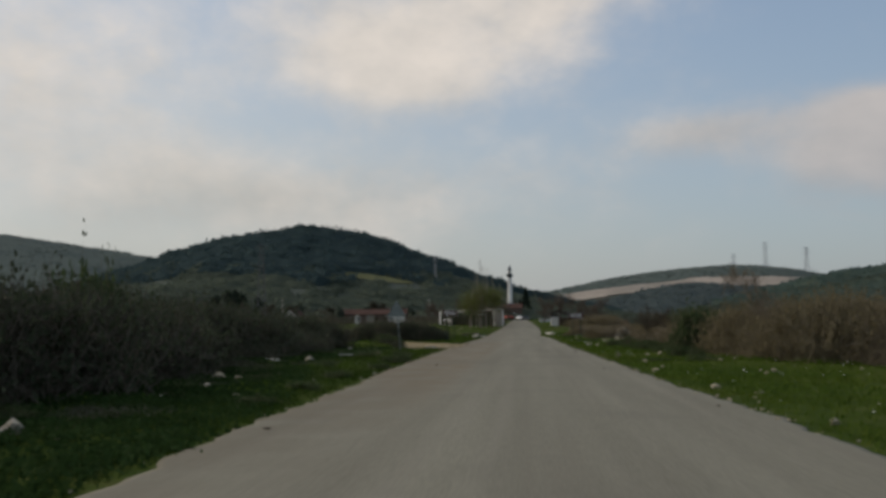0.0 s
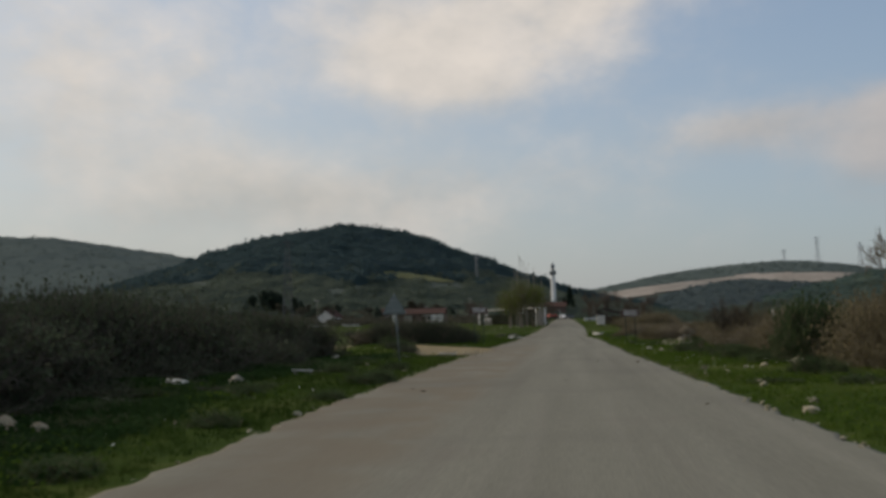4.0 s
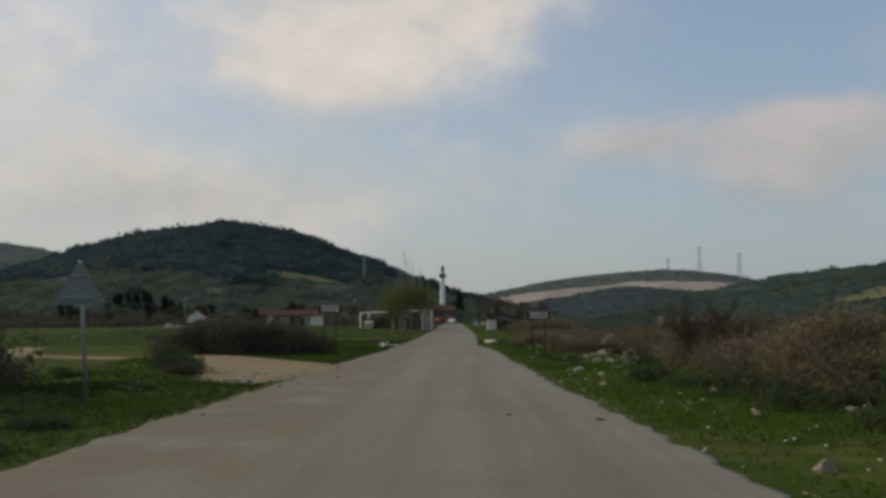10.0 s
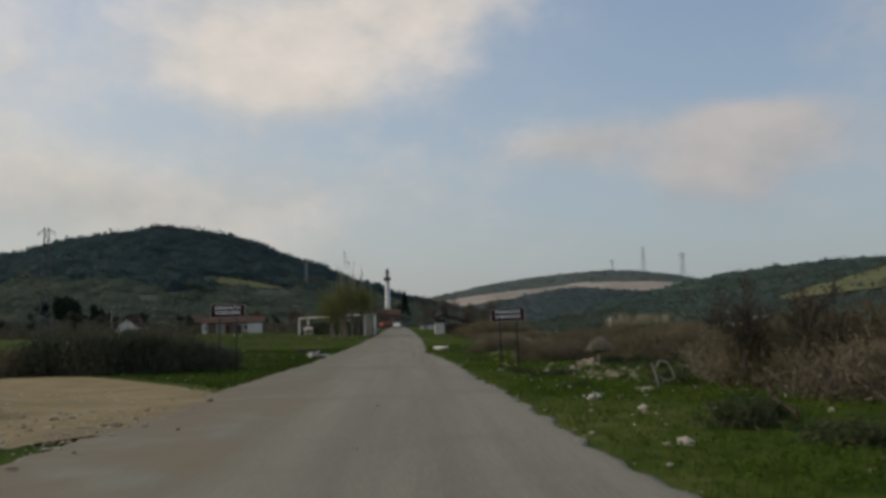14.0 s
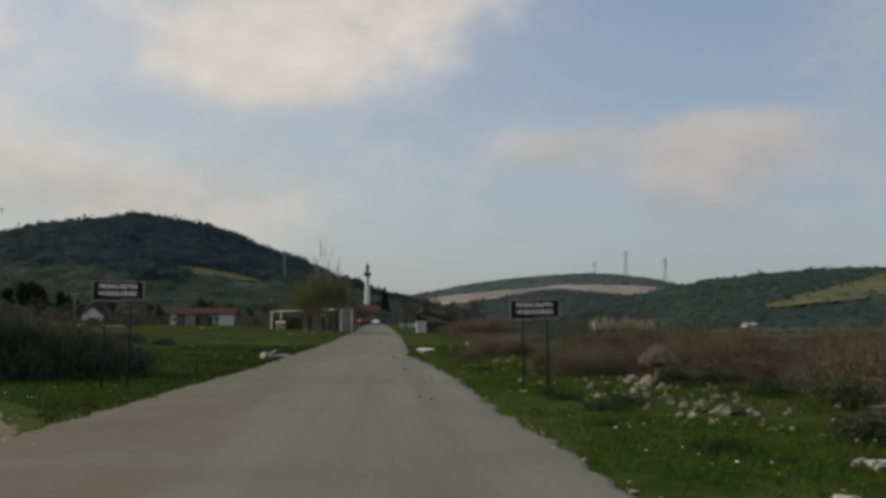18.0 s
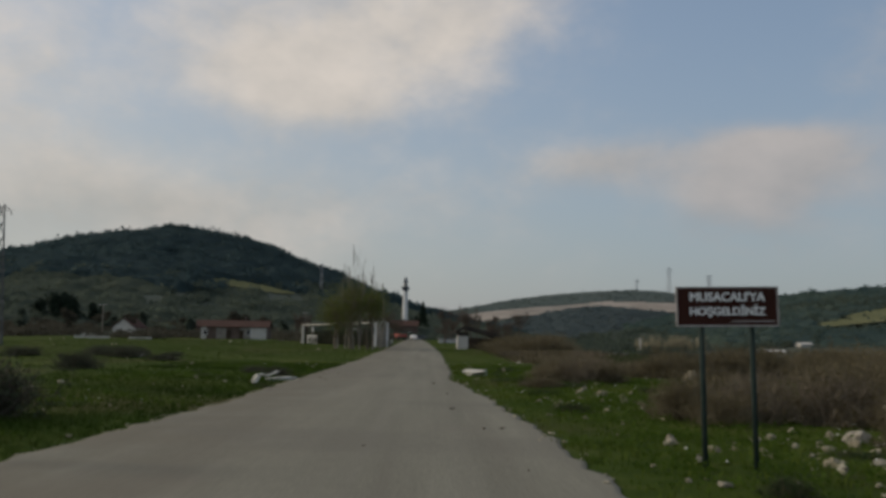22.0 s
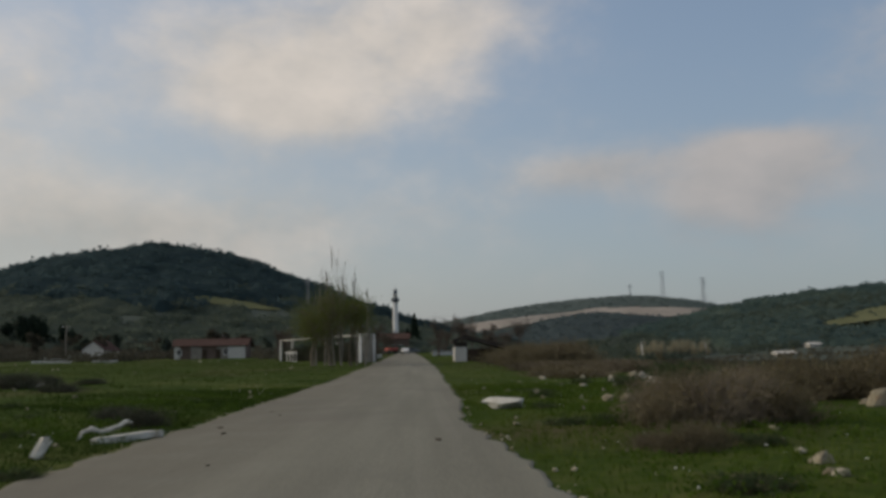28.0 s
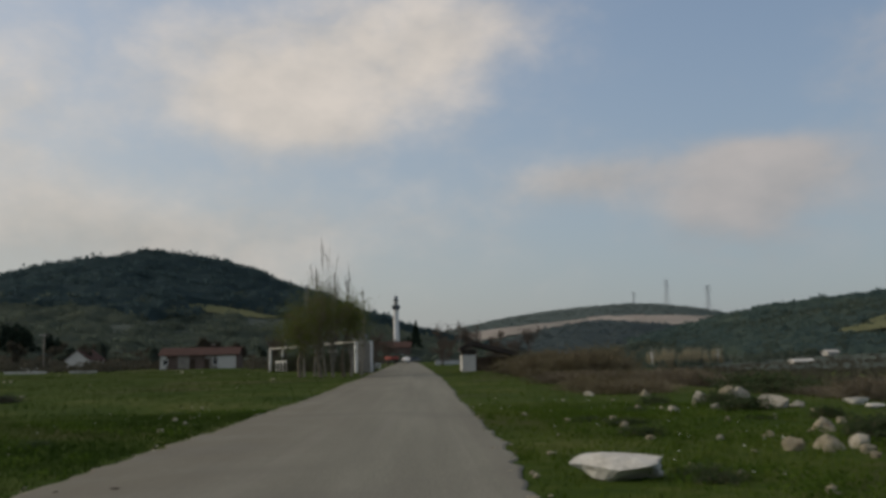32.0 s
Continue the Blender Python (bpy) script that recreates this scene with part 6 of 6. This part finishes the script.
def car(x, y, turn, paint, label):
    t = thing("car", label, "car", pose(x, y, z_at(x, y) + 0.02, 0, 0, turn), "parked cars")
    prof = [(-2.0, 0.35), (-2.05, 0.75), (-1.9, 0.92), (-1.25, 1.0), (-0.75, 1.42), (0.75, 1.45), (1.45, 1.02), (1.95, 0.9), (2.05, 0.6), (2.0, 0.35)]
    bm = bmesh.new()
    a, b = [[bm.verts.new((s * (0.83 - 0.14 * max(0, z - 0.95)), y_, z)) for y_, z in prof] for s in (-1, 1)]
    bm.faces.new(a)
    bm.faces.new(b[::-1])
    for k in range(len(prof)):
        j = (k + 1) % len(prof)
        bm.faces.new((a[k], b[k], b[j], a[j]))
    bmesh.ops.recalc_face_normals(bm, faces=bm.faces)
    bmesh.ops.bevel(bm, geom=bm.edges[:], offset=0.04, segments=2, affect="EDGES")
    part("body", bm, paint, t)
    part("rear_window", box(1.25, 0.03, 0.38, (0, 0, 0)), M["dark_pane"], t, m=pose(0, -1.05, 1.04, -50))
    for s in (-1, 1):
        part("side_window", box(0.03, 1.5, 0.32, (s * 0.80, 0.0, 1.04)), M["dark_pane"], t)
        part("tail_light", box(0.28, 0.06, 0.14, (s * 0.6, -2.04, 0.72)), M["red_paint"], t)
        for yy in (-1.25, 1.3):
            w = part("wheel", rod((s * 0.88, yy, 0.31), (s * 0.66, yy, 0.31), 0.31, None, 18), M["tyre"], t)
            part("rim", rod((s * 0.895, yy, 0.31), (s * 0.86, yy, 0.31), 0.19, None, 12), M["steel"], w)


car(-3.4, 318, 8, M["white_paint"], "white parked car at the end of the road")
car(-1.6, 330, -70, M["lead"], "grey parked car across the road's end")


def trailer(x, y):
    t = thing("farm_trailer", "red farm trailer parked at the road's end", "trailer", pose(x, y, z_at(x, y), 0, 0, 20))
    part("bed", box(2.2, 4.2, 0.18, (0, 0, 0.8), 0.02), M["dark_wood"], t)
    for s in (-1, 1):
        part("side_board", box(0.06, 4.2, 0.7, (s * 1.08, 0, 0.98)), M["red_paint"], t)
        part("tail_board", box(2.1, 0.06, 0.7, (0, s * 2.07, 0.98)), M["red_paint"], t)
        for yy in (-0.9, 0.9):
            part("wheel", rod((s * 1.0, yy, 0.4), (s * 0.75, yy, 0.4), 0.4, None, 16), M["tyre"], t)
    part("drawbar", rod((0, 2.1, 0.7), (0, 3.6, 0.5), 0.06), M["dark_wood"], t)


trailer(-6.6, 305)

for k, (x, y, w) in enumerate(((116, 358, 6), (137, 384, 5), (195, 439, 5))):
    g = max(float(hill_right(x, y)), z_at(x, y))
    t = thing("farm_building", "small pale farm building on the far slope", "house", pose(x, y, g - 0.6, 0, 0, 15 * k), "far farm buildings")
    part("wall_shell", gable_walls(w, w * 0.7, 1.5, 0.6), M["plaster"], t)
    part("roof", gable(w, w * 0.7, 0.6, 0.3), M["plaster"], t, m=pose(0, 0, 1.55))



def scrub(name, n, xr, yr, rad, mat, label, seed, keep):
    r = np.random.default_rng(seed)
    x, y = r.uniform(*xr, n), r.uniform(*yr, n)
    ok = keep(x, y)
    x, y = x[ok], y[ok]
    R = r.uniform(*rad, len(x))
    z = np.maximum(land(x, y), np.maximum(hill_main(x, y), np.maximum(hill_mid(x, y), hill_right(x, y))))
    V, F = tufty(np.stack([x, y, z + R * 0.2], 1), R, r.uniform(0.8, 1.3, len(x)), 26, r, 0.42)
    tagged(new(name, mesh_of(name, V, F, mat)), label, "shrubs", kind="stuff")


def open_lot(x, y):
    """Away from the road and the houses' fronts."""
    return ~((x > road_l(y) - 4) & (x < road_r(y) + 3)) & ~((x > -56) & (x < -30) & (y < 275)) & ~((x < -50) & (y < 245)) & ~((x > -86) & (x < -71) & (y < 306))


scrub("scrub", 5200, (-190, -8), (240, 350), (0.5, 1.8), M["scrub"], "grey-brown scrub between houses and hill", 31, open_lot)
scrub("scrub", 4200, (8, 170), (190, 380), (0.3, 0.8), M["scrub"], "brown scrub beyond the hedge", 32, open_lot)
scrub("scrub", 1900, (15, 95), (136, 200), (0.4, 0.8), M["scrub"], "brown scrub beyond the hedge", 34, open_lot)
# spreads the olive material, with its painted haze, over the dark far plain
scrub("scrub", 3400, (30, 330), (385, 560), (1.2, 2.6), M["olive"], "grey-green scrub at the foot of the hills", 33, open_lot)

scrub("field_shrubs", 420, (164, 330), (431, 580), (1.6, 3.8), M["hazed_mixed_wood"], "dark shrubs dotted over the hillside field", 35, lambda x, y: crop_right(x, y) & (wave(x, y, 13, 6) > 0.28))

# ---------------------------------------------------------------- grass, flowers, loose stones


def tufts(count, xr, yr, hgt, blades, seed, keep):
    r = np.random.default_rng(seed)
    x, y = r.uniform(*xr, count), r.uniform(*yr, count)
    ok = keep(x, y, r)
    x, y = x[ok], y[ok]
    n = len(x)
    z = land(x, y) - 0.02
    x, y, z = (np.repeat(v, blades) for v in (x, y, z))
    m = n * blades
    bx, by = x + r.normal(size=m) * 0.035, y + r.normal(size=m) * 0.035
    h = r.uniform(*hgt, m) * (0.75 + 0.5 * np.clip(wave(x, y, 1.7, 6) + 0.4, 0, 1))
    a = r.uniform(0, 6.283, m)
    lean = h * r.uniform(0.1, 0.8, m)
    w = r.uniform(0.004, 0.009, m)
    P = np.stack([bx, by, z], 1)
    s = np.stack([-np.sin(a), np.cos(a), 0 * a], 1) * w[:, None]
    tip = P + np.stack([np.cos(a) * lean, np.sin(a) * lean, h], 1)
    V = np.stack([P - s, P + s, tip], 1).reshape(-1, 3)
    return V, np.arange(m * 3).reshape(-1, 3)


def verge(x, y, r):
    gap = np.maximum(road_l(y) - x, x - road_r(y))
    return (gap > 0.02 + 0.12 * r.uniform(size=len(x))) & ~in_track(x, y, 0.1) & (r.uniform(size=len(x)) < np.clip(1.25 - gap / 9, 0.15, 1))


for k, (xr, yr, n) in enumerate((((1.2, 11), (4, 60), 30000), ((-11.5, -3.4), (4, 60), 40000), ((0.9, 12), (60, 112), 30000), ((-13, -3.8), (60, 112), 40000))):
    V, F = tufts(n, xr, yr, (0.04, 0.13), 5, 100 + k, verge)
    tagged(new("grass", mesh_of("grass", V, F, M["meadow"] if k % 2 else M["grass"])), "short green grass of the verge", "grass", kind="stuff")
V, F = tufts(30000, (-60, -4), (95, 235), (0.08, 0.22), 4, 121, lambda x, y, r: (np.maximum(road_l(y) - x, x - road_r(y)) > 0.1))
tagged(new("grass", mesh_of("grass", V, F, M["meadow"])), "dark green meadow grass", "grass", kind="stuff")
V, F = tufts(14000, (0, 30), (95, 235), (0.08, 0.22), 4, 120, lambda x, y, r: (np.maximum(road_l(y) - x, x - road_r(y)) > 0.1))
tagged(new("grass", mesh_of("grass", V * 1.0, F, M["grass"])), "green meadow grass", "grass", kind="stuff")


def weeds(n, seed):
    r = np.random.default_rng(seed)
    x, y = np.where(r.random(n) < 0.6, r.uniform(2.6, 9, n), r.uniform(-10, -4.4, n)), r.uniform(6, 112, n)
    ok = (np.maximum(road_l(y) - x, x - road_r(y)) > 0.25) & ~in_track(x, y, 0.3) & (wave(x, y, 2.1, 8) > -0.1)
    x, y = x[ok], y[ok]
    pos = np.repeat(np.stack([x, y, land(x, y)], 1), 22, 0)
    pos += r.normal(size=pos.shape) * np.array([0.15, 0.15, 0.0]) + np.array([0, 0, 1]) * r.uniform(0.01, 0.13, (len(pos), 1))
    return leaf_arrays(pos, 0.05, r, 0.6)


def rank_weeds(n, seed):
    """Tall dark weeds that fill the verge below the thicket; their dark green also paints its shade."""
    r = np.random.default_rng(seed)
    y = r.uniform(0, 46, n)
    # close to the start they reach the road, as the painted shadow does
    x = r.uniform(-10.0, road_l(y) - 0.3 - 2.5 * np.clip((y - 14) / 14, 0, 1))
    ok = (wave(x, y, 1.6, 5) > -0.9)
    x, y = x[ok], y[ok]
    tall = 0.08 + 0.08 * np.clip(-(x + 4.5) / 3, 0, 1) * (0.6 + 0.4 * wave(x, y, 2.4, 2))
    pos = np.repeat(np.stack([x, y, land(x, y)], 1), 20, 0)
    pos += r.normal(size=pos.shape) * np.array([0.16, 0.16, 0.0]) + np.array([0, 0, 1]) * r.uniform(0.05, 1.0, (len(pos), 1)) * np.repeat(tall, 20)[:, None]
    return leaf_arrays(pos, 0.075, r, 0.5)


tagged(new("weeds", mesh_of("weeds", *rank_weeds(5200, 19), M["dark_shaded_weed"])), "rank dark green weeds below the thicket, with its shade in their colour", "weeds", kind="stuff")
tagged(new("weeds", mesh_of("weeds", *weeds(5200, 9), M["weed"])), "broad-leaved green weeds in the verge", "weeds", kind="stuff")


def daisies(n, seed):
    r = np.random.default_rng(seed)
    x, y = np.where(r.random(n) < 0.75, r.uniform(2.6, 9, n), r.uniform(-9, -4.4, n)), r.uniform(5, 112, n)
    ok = (np.maximum(road_l(y) - x, x - road_r(y)) > 0.35) & ~in_track(x, y, 0.3) & (wave(x, y, 2.7, 3) > 0.05)
    x, y = x[ok], y[ok]
    pos = np.stack([x, y, land(x, y) + r.uniform(0.06, 0.16, len(x))], 1)
    return blobs(pos, r.uniform(0.010, 0.022, len(x)), np.full(len(x), 0.5), ICO1, 0.2, r)


tagged(new("daisies", mesh_of("daisies", *daisies(700, 4), M["petal"])), "small white wild flowers in the grass", "flowers", kind="stuff")


def pebbles(n, seed, xr, yr, size, keep, mat, name, label):
    r = np.random.default_rng(seed)
    x, y = r.uniform(*xr, n), r.uniform(*yr, n)
    ok = keep(x, y)
    x, y = x[ok], y[ok]
    s = size[0] + (size[1] - size[0]) * r.random(len(x)) ** 3
    V, F = blobs(np.stack([x, y, land(x, y) + s * 0.25 + 0.01], 1), s, r.uniform(0.45, 0.8, len(x)), ICO1, 0.3, r)
    tagged(new(name, mesh_of(name, V, F, mat)), label, "stones", kind="stuff")


def off_road(x, y):
    return (np.maximum(road_l(y) - x, x - road_r(y)) > 0.3) & ~in_track(x, y, 0.2)


pebbles(260, 1, (1.2, 10), (5, 118), (0.03, 0.11), off_road, M["pebble"], "loose_stones", "small pale stones strewn in the verge")
pebbles(110, 2, (-10, -4), (5, 118), (0.03, 0.10), off_road, M["pebble"], "loose_stones", "small pale stones strewn in the verge")
pebbles(150, 3, (4.2, 8.2), (58, 71), (0.03, 0.11), off_road, M["pebble"], "rubble", "small rubble strewn round the heap")
pebbles(1700, 4, (-10, -2.6), (46, 60), (0.01, 0.06), lambda x, y: in_track(x, y, -0.1) & (x < road_l(y) + 0.6), M["pebble"], "gravel", "loose gravel on the dirt track")
pebbles(620, 9, (-7.5, -3.2), (47.8, 53.2), (0.015, 0.09), lambda x, y: in_track(x, y, 0.15) & (x < road_l(y) + 0.2), M["rock"], "rubble", "brown and grey stones loose on the dirt track")
pebbles(50, 10, (-9.5, -3.6), (47.5, 55), (0.02, 0.08), lambda x, y: in_track(x, y, 0.2) & (x < road_l(y) + 0.3), M["dark_wood"], "clods", "dark clods of earth on the dirt track")
pebbles(500, 5, (-4.6, -2.4), (18, 58), (0.005, 0.02), lambda x, y: (x > road_l(y)) & (x < road_l(y) + 1.3), M["dirt"], "gravel", "loose grit along the road's edge")
pebbles(3000, 7, (0.5, 3.6), (6, 112), (0.012, 0.048), lambda x, y: (x > road_r(y) - 0.12) & (x < road_r(y) + 0.22), M["pebble"], "edge_chips", "broken pale chips along the asphalt's edge")
pebbles(1500, 8, (-4.9, -3.2), (6, 112), (0.01, 0.035), lambda x, y: (x < road_l(y) + 0.1) & (x > road_l(y) - 0.2), M["pebble"], "edge_chips", "broken pale chips along the asphalt's edge")
pebbles(36, 6, (-70, -10), (95, 230), (0.1, 0.28), off_road, M["pebble"], "loose_stones", "pale stones strewn over the meadow")


def crumbs(n, seed):
    """Dark clods and broken bits lying on the asphalt."""
    r = random.Random(seed)
    for k in range(n):
        y = r.uniform(8, 100)
        u = r.choice((r.uniform(0.03, 0.2), r.uniform(0.72, 0.95), r.uniform(0.1, 0.9)))
        x = float(road_l(y) + (road_r(y) - road_l(y)) * u)
        s = r.uniform(0.03, 0.08)
        ob = new("clod", ROCKS[k % 7].copy())
        ob.data.materials.clear()
        ob.data.materials.append(M["dark_wood"])
        ob.matrix_basis = pose(x, y, float(lie(y)) + 0.045, 0, 0, r.uniform(0, 360)) @ Matrix.Diagonal((s * 2, s, s * 0.5, 1))
        tagged(ob, "small dark clod of earth on the asphalt", "clod", "clods on the road")


crumbs(34, 3)
